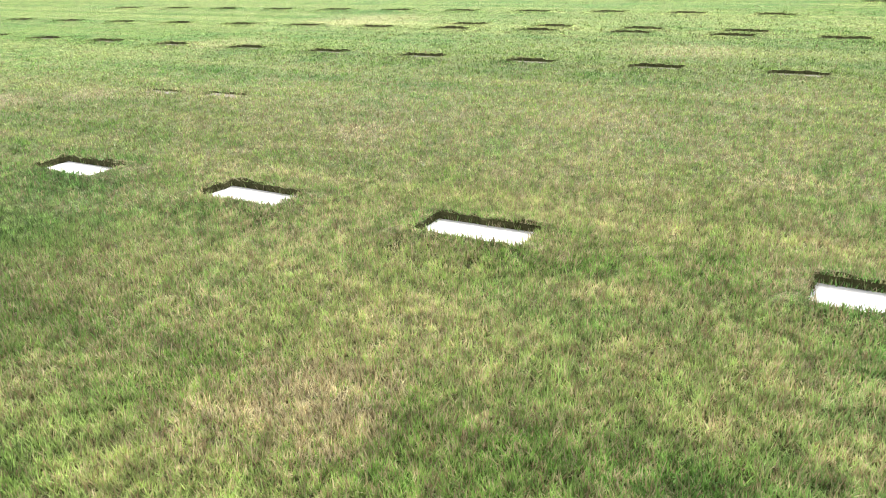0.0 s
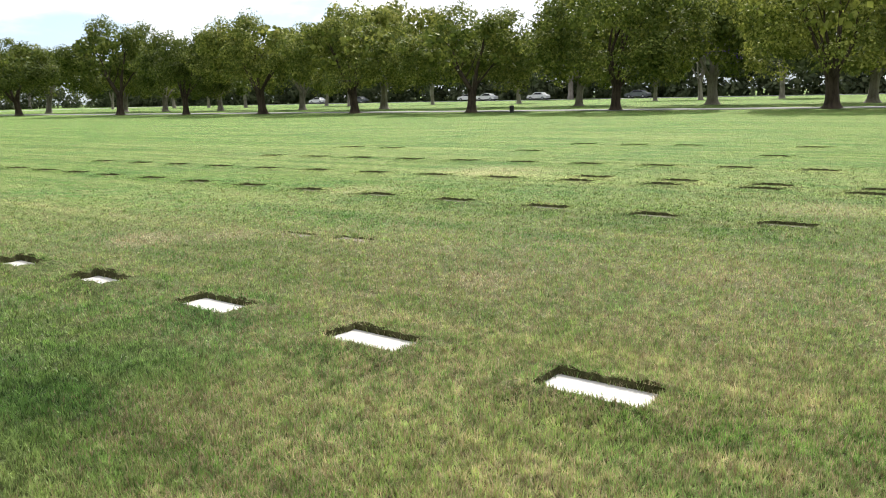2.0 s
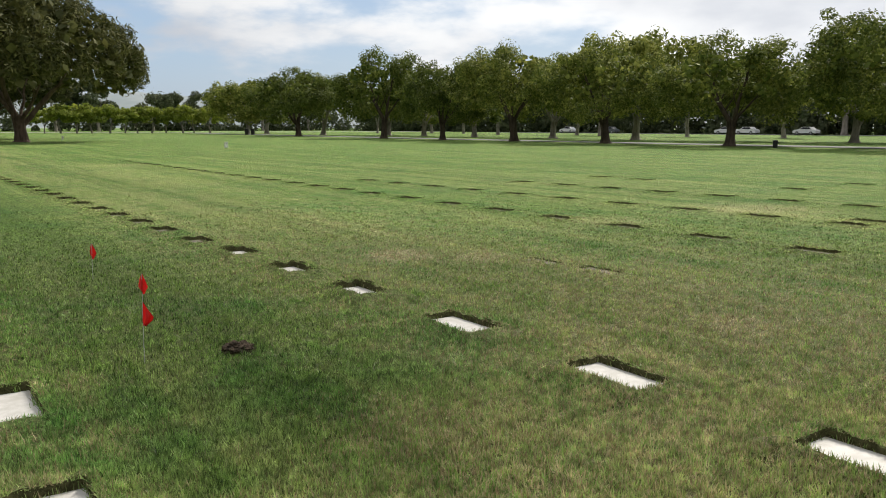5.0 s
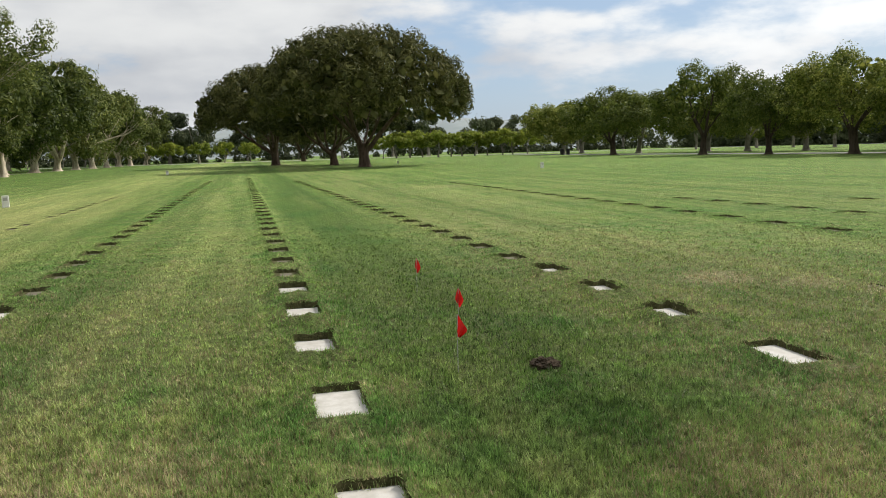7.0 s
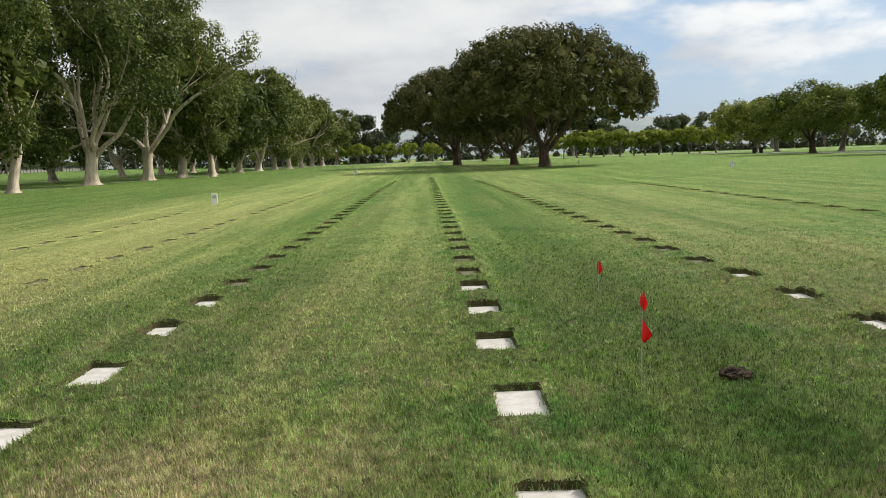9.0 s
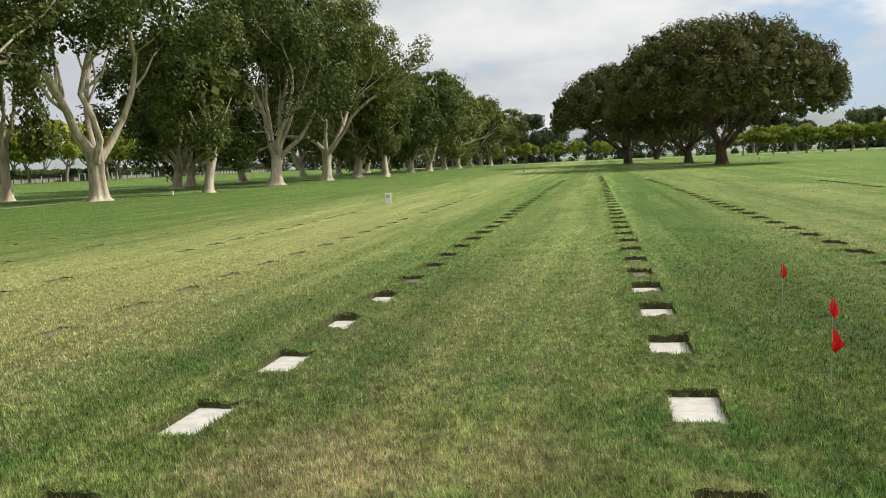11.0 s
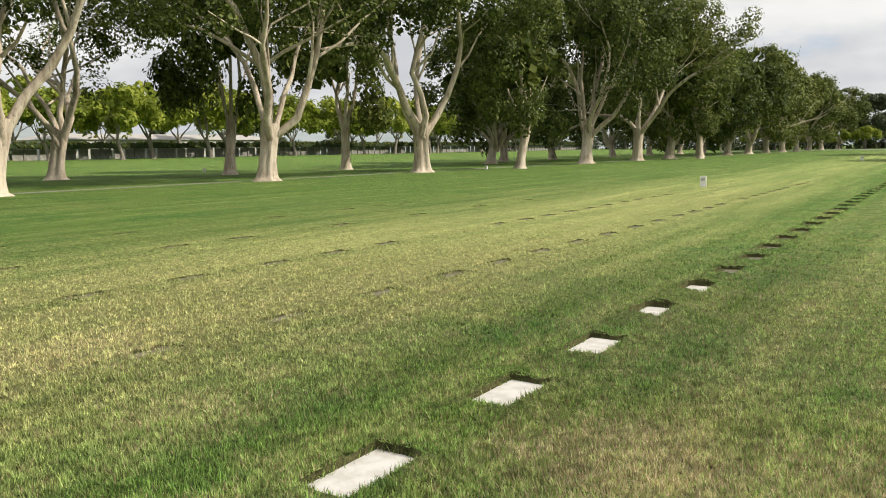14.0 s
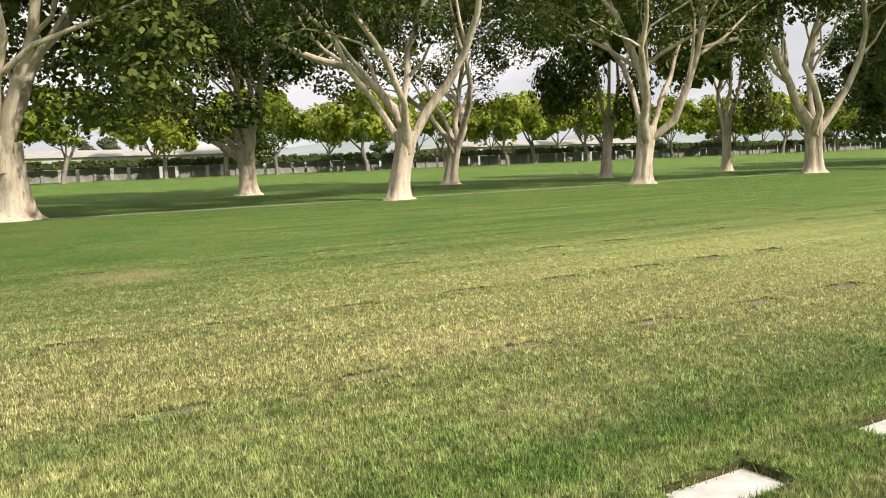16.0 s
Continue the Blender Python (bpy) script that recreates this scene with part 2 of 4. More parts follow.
def make_stone():
    m, n = material("marker_stone")
    co = n.add("ShaderNodeTexCoord").outputs["Object"]
    ob = n.add("ShaderNodeObjectInfo").outputs["Random"]
    v = n.vmath("ADD", co, n.add("ShaderNodeCombineXYZ", {0: n.math("MULTIPLY", ob, 40.0)}).outputs[0]).outputs[0]
    speck = n.noise(v, 160.0, 2.0, 0.6)
    cloudy = n.noise(v, 9.0, 4.0, 0.6)
    c = n.mix(n.span(cloudy, 0.3, 0.7), (0.43, 0.41, 0.37), (0.57, 0.55, 0.52))
    c = n.mix(n.span(speck, 0.60, 0.72, 0.0, 0.55), c, (0.36, 0.34, 0.31))
    c = n.mix(n.span(n.noise(v, 23.0, 4.0, 0.7), 0.60, 0.75, 0.0, 0.5), c, (0.48, 0.43, 0.35))
    finish(n, c, 0.6, speck, 0.15, 0.003)
    return m


def make_bark(name, dark, light, streak):
    m, n = material(name)
    co = n.add("ShaderNodeTexCoord").outputs["Object"]
    v = n.add("ShaderNodeMapping", {"Vector": co, "Scale": (1, 1, 0.16)}).outputs[0]
    f = n.noise(v, 5.0, 6.0, 0.7)
    g = n.noise(co, 0.8, 3.0, 0.5)
    c = n.mix(n.span(n.math("ADD", n.math("MULTIPLY", f, 0.7), n.math("MULTIPLY", g, 0.4)), 0.38, 0.68), dark, light)
    c = n.mix(n.span(n.noise(v, 11.0, 4.0, 0.7), 0.56, 0.66, 0.0, 0.6), c, streak)
    finish(n, c, 0.85, f, 0.7, 0.06, spec=0.2)
    return m


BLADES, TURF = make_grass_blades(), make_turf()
PANEL = make_simple("weathered_panel", (0.17, 0.165, 0.15), (0.34, 0.33, 0.30), 1.2, 0.9, 0.2)
PATHWAY = make_simple("worn_path", (0.16, 0.15, 0.13), (0.27, 0.26, 0.22), 3.0, 0.9, 0.2)
THATCH = make_simple("thatch", (0.042, 0.046, 0.016), (0.150, 0.145, 0.060), 45.0, 0.95, 0.9, 0.02, spec=0.1)
EDGE = make_simple("cut_turf_edge", (0.034, 0.036, 0.014), (0.130, 0.125, 0.055), 70.0, 0.95, 0.9, 0.02, spec=0.1)
SOIL = make_simple("soil", (0.020, 0.015, 0.010), (0.075, 0.055, 0.038), 60.0, 0.95, 0.9, 0.02, spec=0.1)
STONE = make_stone()
CONCRETE = make_simple("concrete", (0.36, 0.35, 0.32), (0.52, 0.51, 0.47), 3.0, 0.9, 0.2)
ASPHALT = make_simple("asphalt", (0.16, 0.16, 0.16), (0.26, 0.26, 0.25), 6.0, 0.9, 0.2)
PAINT_WHITE = make_simple("white_paint", (0.66, 0.65, 0.60), (0.80, 0.79, 0.76), 8.0, 0.6, 0.1)
CLOTH_RED = make_simple("red_plastic_cloth", (0.62, 0.020, 0.020), (0.78, 0.045, 0.035), 30.0, 0.5, 0.2, 0.004)
WIRE = make_simple("steel_wire", (0.30, 0.30, 0.30), (0.45, 0.45, 0.44), 60.0, 0.45, 0.1, 0.001)
DARK_BIN = make_simple("dark_bin_paint", (0.012, 0.012, 0.012), (0.03, 0.03, 0.03), 5.0, 0.5, 0.1)
BARK_PALE = make_bark("pale_bark", (0.30, 0.235, 0.175), (0.62, 0.535, 0.43), (0.15, 0.11, 0.075))
BARK_DARK = make_bark("dark_bark", (0.030, 0.022, 0.016), (0.090, 0.068, 0.050), (0.02, 0.015, 0.01))
BARK_PINE = make_bark("pine_bark", (0.055, 0.036, 0.026), (0.150, 0.105, 0.078), (0.03, 0.02, 0.015))
BARK_GREY = make_bark("grey_bark", (0.14, 0.12, 0.10), (0.30, 0.27, 0.23), (0.08, 0.065, 0.05))
LEAF_FIG = make_leaves("broad_dark_leaves", (0.026, 0.042, 0.010), (0.085, 0.112, 0.026), (0.230, 0.250, 0.065), 0.34, 0.55)
LEAF_AVENUE = make_leaves("avenue_leaves", (0.045, 0.070, 0.012), (0.128, 0.160, 0.030), (0.380, 0.390, 0.090), 0.32, 0.65)
LEAF_PINE = make_leaves("pine_needles", (0.022, 0.028, 0.009), (0.066, 0.074, 0.022), (0.165, 0.160, 0.052), 0.2, 0.7)
LEAF_YELLOW = make_leaves("yellow_green_leaves", (0.070, 0.105, 0.014), (0.210, 0.265, 0.034), (0.420, 0.440, 0.075), 0.45)
# leaves of the far woods, greyed and lightened to paint in the haze
LEAF_FAR = make_leaves("hazed_far_leaves", (0.036, 0.048, 0.026), (0.076, 0.094, 0.048), (0.140, 0.155, 0.078), 0.25, 0.8)
LEAF_PURPLE = make_leaves("purple_blossom", (0.05, 0.03, 0.12), (0.11, 0.07, 0.24), (0.19, 0.13, 0.36), 0.3)
HEDGE = make_simple("clipped_hedge", (0.018, 0.030, 0.010), (0.055, 0.080, 0.024), 7.0, 0.8, 1.0, 0.15)
# scrub with the haze of distance put into its blue-grey colour
HILL = make_simple("hazed_hill_scrub", (0.20, 0.24, 0.25), (0.30, 0.33, 0.33), 0.02, 0.95, 0.1)
GLASS = make_simple("dark_car_glass", (0.015, 0.018, 0.02), (0.03, 0.035, 0.04), 2.0, 0.12, 0.0, 0.001, spec=0.5)
RUBBER = make_simple("tyre_rubber", (0.012, 0.012, 0.012), (0.025, 0.025, 0.025), 20.0, 0.8, 0.1)
CAR_WHITE = make_simple("white_car_paint", (0.68, 0.68, 0.68), (0.78, 0.78, 0.78), 1.0, 0.25, 0.0, 0.001, spec=0.5)
CAR_GREY = make_simple("grey_car_paint", (0.10, 0.11, 0.12), (0.16, 0.17, 0.18), 1.0, 0.25, 0.0, 0.001, spec=0.5)
ROOF = make_simple("roof_tiles", (0.30, 0.28, 0.26), (0.42, 0.40, 0.37), 4.0, 0.9, 0.3)
STUCCO = make_simple("pale_stucco", (0.40, 0.40, 0.38), (0.54, 0.53, 0.51), 2.0, 0.9, 0.1)

# ---- mesh helpers ----


def arrays(name, verts, faces, mat, smooth=False):
    """A mesh from arrays of corners and of faces, which all have as many corners."""
    me = bpy.data.meshes.new(name)
    verts, faces = np.asarray(verts, np.float32), np.asarray(faces, np.int32)
    k = faces.shape[1]
    me.vertices.add(len(verts))
    me.vertices.foreach_set("co", verts.ravel())
    me.loops.add(faces.size)
    me.loops.foreach_set("vertex_index", faces.ravel())
    me.polygons.add(len(faces))
    me.polygons.foreach_set("loop_start", np.arange(0, faces.size, k, dtype=np.int32))
    me.polygons.foreach_set("loop_total", np.full(len(faces), k, np.int32))
    if smooth:
        me.polygons.foreach_set("use_smooth", np.ones(len(faces), bool))
    me.update(calc_edges=True)
    me.materials.append(mat)
    return me


def from_bm(name, bm, mat, smooth=False):
    me = bpy.data.meshes.new(name)
    bmesh.ops.recalc_face_normals(bm, faces=bm.faces)
    bm.to_mesh(me)
    bm.free()
    me.materials.append(mat)
    if smooth:
        me.polygons.foreach_set("use_smooth", np.ones(len(me.polygons), bool))
    return me


def part(name, data, parent, label=""):
    ob = new(name, data)
    ob.parent = parent
    if label:
        tagged(ob, label)
    return ob


def thing(name, label, category, group="", at=(0, 0, 0), turn=0.0):
    ob = new(name)
    ob.matrix_basis = pose(*at, 0, 0, turn)
    return tagged(ob, label, category, group)


def box_bm(bm, x0, x1, y0, y1, z0, z1, bevel=0.0):
    r = bmesh.ops.create_cube(bm, size=1.0, matrix=Matrix.Translation(((x0 + x1) / 2, (y0 + y1) / 2, (z0 + z1) / 2)) @ Matrix.Diagonal((x1 - x0, y1 - y0, z1 - z0, 1)))
    if bevel:
        edges = list({e for v in r["verts"] for e in v.link_edges})
        bmesh.ops.bevel(bm, geom=edges, offset=bevel, segments=2, affect="EDGES")


def box_mesh(name, x0, x1, y0, y1, z0, z1, mat, bevel=0.0):
    bm = bmesh.new()
    box_bm(bm, x0, x1, y0, y1, z0, z1, bevel)
    return from_bm(name, bm, mat)


def tube(points, radii, sides=10, lobes=0.0, rng=None):
    """Corners and faces of a tapered limb along points."""
    pts, verts, faces = [Vector(p) for p in points], [], []
    phase = rng.uniform(0, 6.28) if rng else 0.0
    ref = Vector((1, 0.2, 0)).normalized()
    for i, (p, r) in enumerate(zip(pts, radii)):
        d = (pts[min(i + 1, len(pts) - 1)] - pts[max(i - 1, 0)]).normalized()
        u = (ref - d * ref.dot(d)).normalized()
        v = d.cross(u)
        for k in range(sides):
            a = 2 * math.pi * k / sides
            rr = r * (1 + lobes * (math.sin(3 * a + phase) * 0.45 + math.sin(5 * a + 2 * phase) * 0.35 + math.sin(8 * a + 3 * phase) * 0.3))
            verts.append(p + u * (rr * math.cos(a)) + v * (rr * math.sin(a)))
    for i in range(len(pts) - 1):
        for k in range(sides):
            j = (k + 1) % sides
            faces.append((i * sides + k, i * sides + j, (i + 1) * sides + j, (i + 1) * sides + k))
    return verts, faces


def leaf_cloud(centres, radii, per, size, gen, up=0.35, squash=0.8, long=1.7, hang=0.0):
    """Diamond leaves (or sprays of leaves) on and in clumps; returns corners and faces."""
    centres, radii = np.asarray(centres, float), np.asarray(radii, float)
    n = len(centres) * per
    c, r = np.repeat(centres, per, 0), np.repeat(radii, per)
    u = gen.normal(size=(n, 3))
    u /= np.linalg.norm(u, axis=1)[:, None]
    rad = r * gen.uniform(0.3, 1.0, n) ** 0.3 * gen.uniform(0.88, 1.12, n)
    p = c + u * rad[:, None] * np.array([1, 1, squash])
    normal = u * 1.1 + np.array([0, 0, up]) + gen.normal(size=(n, 3)) * 0.38
    normal /= np.linalg.norm(normal, axis=1)[:, None]
    t = np.cross(normal, gen.normal(size=(n, 3)) + np.array([0, 0, hang]))
    t /= np.linalg.norm(t, axis=1)[:, None] + 1e-9
    b = np.cross(normal, t)
    s = size * gen.uniform(0.6, 1.35, n)
    a1, b1 = t * (s * 0.5)[:, None], b * (s * 0.5 * long)[:, None]
    verts = np.stack([p - b1, p + a1 - b1 * 0.1, p + b1, p - a1 - b1 * 0.1], 1).reshape(-1, 3)
    return verts, np.arange(4 * n).reshape(-1, 4)


def heart(gen, n, centre, rx, ry, rz, low, size):
    """Large inner sprays that close a crown's middle."""
    c = dome(gen, n, centre, rx, ry, rz, low, 0.5)
    return leaf_cloud(c * 1.0, np.full(n, 0.3), 4, size * 0.62, gen, 0.2, 1.0, 1.2)


def both(a, b):
    return np.concatenate([a[0], b[0]]), np.concatenate([a[1], b[1] + len(a[0])])


def wander(p, d, length, steps, gen, bend=0.25, lift=0.0):
    """Points of a crooked limb."""
    pts, p, d = [Vector(p)], Vector(p), Vector(d).normalized()
    for _ in range(steps):
        d = (d + Vector(gen.normal(size=3)) * bend * 0.5 + Vector((0, 0, lift))).normalized()
        p = p + d * (length / steps)
        pts.append(p.copy())
    return pts

# ---- trees ----


def limbs_mesh(name, limbs, mat, sides=10):
    verts, faces = [], []
    for pts, rad, lob in limbs:
        v, f = tube(pts, rad, sides, lob, random)
        base = len(verts)
        verts += v
        faces += [tuple(i + base for i in q) for q in f]
    return arrays(name, [tuple(v) for v in verts], faces, mat, True)


def grow(seed, fork, girth, spread, reach, stems, tip, lean=0.0, flare=1.7, bend=0.22, twigs=3):
    """Trunk and limbs; returns the limbs and the ends where leaves hang. fork: height of the fork, reach: limb length."""
    gen = np.random.default_rng(seed)
    limbs, ends = [], []
    lx, ly = lean * gen.normal(), lean * gen.normal()
    top = Vector((lx, ly, fork))
    trunk = [Vector((0, 0, -0.12)), Vector((0, 0, 0.04)), Vector((0, 0, 0.14)), Vector((lx * 0.05, ly * 0.05, 0.30)), Vector((lx * 0.12, ly * 0.12, 0.60)), Vector((lx * 0.4, ly * 0.4, fork * 0.5)), top]
    limbs.append((trunk, [girth * k for k in (flare * 1.2, flare * 0.98, 0.2 + flare * 0.66, 1.14, 1.0, 0.92, 1.04)], 0.24))
    turn = gen.uniform(0, 6.28)
    for k in range(stems):
        a = turn + 2 * math.pi * (k + gen.uniform(-0.25, 0.25)) / stems
        out = spread * gen.uniform(0.55, 1.25) if k else 0.18
        d = Vector((math.cos(a) * out, math.sin(a) * out, 1.0))
        ln = reach * gen.uniform(0.8, 1.12)
        start = top + Vector((math.cos(a), math.sin(a), 0)) * girth * 0.35 - Vector((0, 0, girth * (0.7 + 1.6 * gen.random() * (k > 0))))
        pts = wander(start, d, ln, 8, gen, bend, 0.075)
        r0 = girth * gen.uniform(0.36, 0.56)
        limbs.append((pts, [r0 * (1 - 0.74 * q / (len(pts) - 1)) * gen.uniform(0.9, 1.12) for q in range(len(pts))], 0.08))
        ends += [pts[-1], pts[-2], pts[-3]]
        for q in range(twigs):
            i = int(gen.integers(2, len(pts) - 1))
            dd = (pts[i + 1] - pts[i]).normalized() + Vector(gen.normal(size=3)) * 0.5
            dd.z = abs(dd.z) + 0.25
            br = wander(pts[i], dd, ln * gen.uniform(0.35, 0.6), 4, gen, bend, 0.04)
            rr = r0 * (0.62 - 0.08 * i)
            limbs.append((br, list(np.linspace(rr, max(rr * 0.25, 0.02), len(br))), 0.0))
            ends += [br[-1], br[-2]]
    return limbs, ends, gen


def dome(gen, n, centre, rx, ry, rz, low=-0.55, shell=0.78, lobed=True, per_lobe=6, bulge=(0.12, 0.25)):
    """Clump centres of a crown, near its skin; lobed: gathered into rounded lobes."""
    size, centre = np.array([rx, ry, rz]), np.array(centre, float)
    lobes = []
    while len(lobes) < (max(9, n // per_lobe) if lobed else n):
        u = gen.normal(size=3)
        u /= np.linalg.norm(u)
        if u[2] < low:
            continue
        k = gen.uniform(0.66, 0.80) if gen.random() < 0.85 else gen.uniform(0.25, 0.6)
        k = k if lobed else (gen.uniform(shell, 1.0) if gen.random() < 0.8 else gen.uniform(0.3, shell))
        lobes.append((u, k))
    out = []
    for i in range(n):
        u, k = lobes[i % len(lobes)]
        d = gen.normal(size=3) + 0.75 * u
        d /= np.linalg.norm(d)
        out.append(centre + (u * k + d * (gen.uniform(*bulge) if lobed else 0.0)) * size)
    return np.array(out)


def tree_meshes(kind, seed):
    """The two meshes of a tree: trunk with limbs, and crown."""
    if kind == "fig":          # pale many-stemmed trunk, high dark crown
        limbs, ends, gen = grow(seed, 2.2, 0.37, 0.70, 9.0, 6, 0.2, 0.25, 1.65, 0.42, 4)
        c = dome(gen, 230, (0, 0, 7.1), 6.2, 6.2, 5.8, -0.9, 0.78, True, 9, (0.14, 0.26))
        c = np.vstack([c, [tuple(e) for e in ends if e.z > 4.2]])
        v, f = leaf_cloud(c, gen.uniform(0.65, 1.35, len(c)), 120, 0.125, gen, 0.5)
        v, f = both((v, f), heart(gen, 460, (0, 0, 8.4), 4.7, 4.7, 4.2, -0.7, 0.55))
        bark, leaf, sides = BARK_PALE, LEAF_FIG, 26
    elif kind == "row_fig":     # the same, farther along the row
        limbs, ends, gen = grow(seed, 2.2, 0.43, 0.68, 9.0, 6, 0.2, 0.2, 1.7, 0.36, 3)
        c = dome(gen, 220, (0, 0, 7.0), 6.3, 6.3, 6.0, -0.95, 0.78, True, 9, (0.14, 0.26))
        v, f = leaf_cloud(c, gen.uniform(0.65, 1.35, len(c)), 58, 0.22, gen, 0.5)
        v, f = both((v, f), heart(gen, 190, (0, 0, 7.8), 5.0, 5.0, 4.6, -0.8, 1.2))
        bark, leaf, sides = BARK_PALE, LEAF_FIG, 8
    elif kind == "open_fig":    # fewer clumps, light between the limbs
        limbs, ends, gen = grow(seed, 2.4, 0.36, 0.74, 9.6, 5, 0.2, 0.15, 1.6, 0.42, 5)
        c = dome(gen, 150, (0, 0, 9.4), 6.4, 6.4, 5.2, -0.65, 0.78, True, 8, (0.14, 0.26))
        c = np.vstack([c, [tuple(e) for e in ends if e.z > 4.4]])
        v, f = leaf_cloud(c, gen.uniform(0.55, 1.15, len(c)), 150, 0.115, gen, 0.5)
        v, f = both((v, f), heart(gen, 320, (0, 0, 9.6), 4.8, 4.8, 4.0, -0.6, 0.5))
        bark, leaf, sides = BARK_PALE, LEAF_FIG, 26
    elif kind == "small_fig":   # slender trunk, low round crown
        limbs, ends, gen = grow(seed, 2.1, 0.24, 0.5, 5.0, 4, 0.2, 0.3, 1.6, 0.28, 3)
        c = dome(gen, 120, (0, 0, 5.6), 3.7, 3.7, 4.1, -0.85, 0.78, True, 8, (0.14, 0.26))
        v, f = leaf_cloud(c, gen.uniform(0.55, 1.0, len(c)), 110, 0.135, gen)
        v, f = both((v, f), heart(gen, 110, (0, 0, 5.8), 2.3, 2.3, 2.7, -0.7, 0.8))
        bark, leaf, sides = BARK_PALE, LEAF_FIG, 10
    elif kind == "avenue":
        limbs, ends, gen = grow(seed, 2.1, 0.33, 0.75, 4.3, 5, 0.2, 0.15, 1.7, 0.2, 2)
        c = dome(gen, 300, (0, 0, 4.9), 6.2, 6.2, 3.7, -0.75, 0.86, True, 11, (0.16, 0.27))
        c[:, 2] += gen.normal(size=len(c)) * 0.2
        v, f = leaf_cloud(c, gen.uniform(0.5, 0.85, len(c)), 92, 0.135, gen, 0.6, 0.8, 1.35)
        v, f = both((v, f), heart(gen, 480, (0, 0, 5.0), 5.4, 5.4, 2.7, -0.6, 0.55))
        bark, leaf, sides = BARK_DARK, LEAF_AVENUE, 10
    elif kind == "second":      # the avenue's second row
        limbs, ends, gen = grow(seed, 2.1, 0.33, 0.75, 4.3, 5, 0.2, 0.15, 1.7, 0.2, 2)
        c = dome(gen, 220, (0, 0, 5.0), 6.3, 6.3, 3.8, -0.75, 0.86, True, 11, (0.16, 0.27))
        v, f = leaf_cloud(c, gen.uniform(0.6, 1.0, len(c)), 60, 0.19, gen)
        v, f = both((v, f), heart(gen, 380, (0, 0, 5.0), 5.0, 5.0, 2.8, -0.7, 0.65))
        bark, leaf, sides = BARK_GREY, LEAF_AVENUE, 8
    elif kind == "pine":
        limbs, ends, gen = grow(seed, 2.0, 0.44, 0.9, 6.4, 6, 0.2, 0.2, 1.45, 0.26, 3)
        c = dome(gen, 640, (0, 0, 5.5), 9.4, 8.9, 6.1, -0.16, 0.86, False)
        v, f = leaf_cloud(c, gen.uniform(0.4, 0.72, len(c)), 64, 0.10, gen, 0.3, 1.25, 4.2, 0.0)
        v, f = both((v, f), heart(gen, 800, (0, 0, 5.5), 9.6, 9.2, 6.0, -0.12, 0.95))
        bark, leaf, sides = BARK_PINE, LEAF_PINE, 12
    elif kind == "round":       # clipped yellow-green trees in front of the fence
        limbs, ends, gen = grow(seed, 1.7, 0.17, 0.8, 2.8, 4, 0.2, 0.2, 1.5, 0.2, 2)
        c = dome(gen, 60, (0, 0, 3.9), 3.4, 3.4, 2.3, -0.6)
        v, f = leaf_cloud(c, gen.uniform(0.55, 1.0, len(c)), 48, 0.26, gen, 0.5)
        v, f = both((v, f), heart(gen, 60, (0, 0, 4.1), 2.5, 2.5, 1.7, -0.4, 0.9))
        bark, leaf, sides = BARK_GREY, LEAF_YELLOW, 7
    elif kind == "far":         # woods behind
        limbs, ends, gen = grow(seed, 3.0, 0.35, 0.55, 5.0, 4, 0.2, 0.3, 1.5, 0.2, 1)
        c = dome(gen, 60, (0, 0, 6.6), 5.2, 5.2, 4.6, -0.7)
        v, f = leaf_cloud(c, gen.uniform(0.8, 1.7, len(c)), 85, 0.36, gen)
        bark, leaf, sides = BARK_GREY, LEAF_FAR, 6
    else:                       # purple blossoming tree
        limbs, ends, gen = grow(seed, 2.0, 0.22, 0.8, 3.6, 4, 0.2, 0.2, 1.5, 0.2, 2)
        c = dome(gen, 50, (0, 0, 4.2), 3.6, 3.6, 2.4, -0.5)
        v, f = leaf_cloud(c, gen.uniform(0.6, 1.1, len(c)), 40, 0.4, gen)
        bark, leaf, sides = BARK_GREY, LEAF_PURPLE, 6
    return limbs_mesh("trunk", limbs, bark, sides), arrays("crown", v, f, leaf)


TREE_TEXT = {
    "fig": ("broadleaf_tree", "tall dark-leaved tree with a pale forked trunk on the lawn", "tree"),
    "row_fig": ("broadleaf_tree", "tall dark-leaved tree with a pale forked trunk on the lawn", "tree"),
    "open_fig": ("broadleaf_tree", "tall open-crowned tree with pale smooth limbs on the lawn", "tree"),
    "small_fig": ("broadleaf_tree", "young dense-crowned tree with a slender pale trunk on the lawn", "tree"),
    "avenue": ("avenue_tree", "round-crowned yellow-green tree with a dark short trunk by the road", "tree"),
    "second": ("avenue_tree", "round-crowned olive-green tree with a grey trunk beyond the road", "tree"),
    "pine": ("umbrella_pine", "wide umbrella pine with dark needles and a forked brown trunk", "pine tree"),
    "round": ("round_tree", "small round yellow-green tree with a thin trunk", "tree"),
    "far": ("background_tree", "hazy grey-green tree of the far woods", "tree"),
    "purple": ("blossoming_tree", "small tree full of purple blossom beyond the road", "tree"),
}
models = {}


def plant(kind, variant, x, y, size=1.0, tall=1.0, turn=None, group=""):
    key = (kind, variant)
    name, label, cat = TREE_TEXT[kind]
    m = pose(x, y, ground_z(x), 0, 0, random.uniform(0, 360) if turn is None else turn)
    if key not in models:
        trunk, crown = tree_meshes(kind, 100 * variant + len(kind))
        models[key] = (trunk, crown)
    trunk, crown = models[key]
    t = thing(name, label, cat, group)
    t.matrix_basis = m @ Matrix.Diagonal((size, size, size * tall, 1))
    part("trunk", trunk, t)
    part("crown", crown, t)
    return t

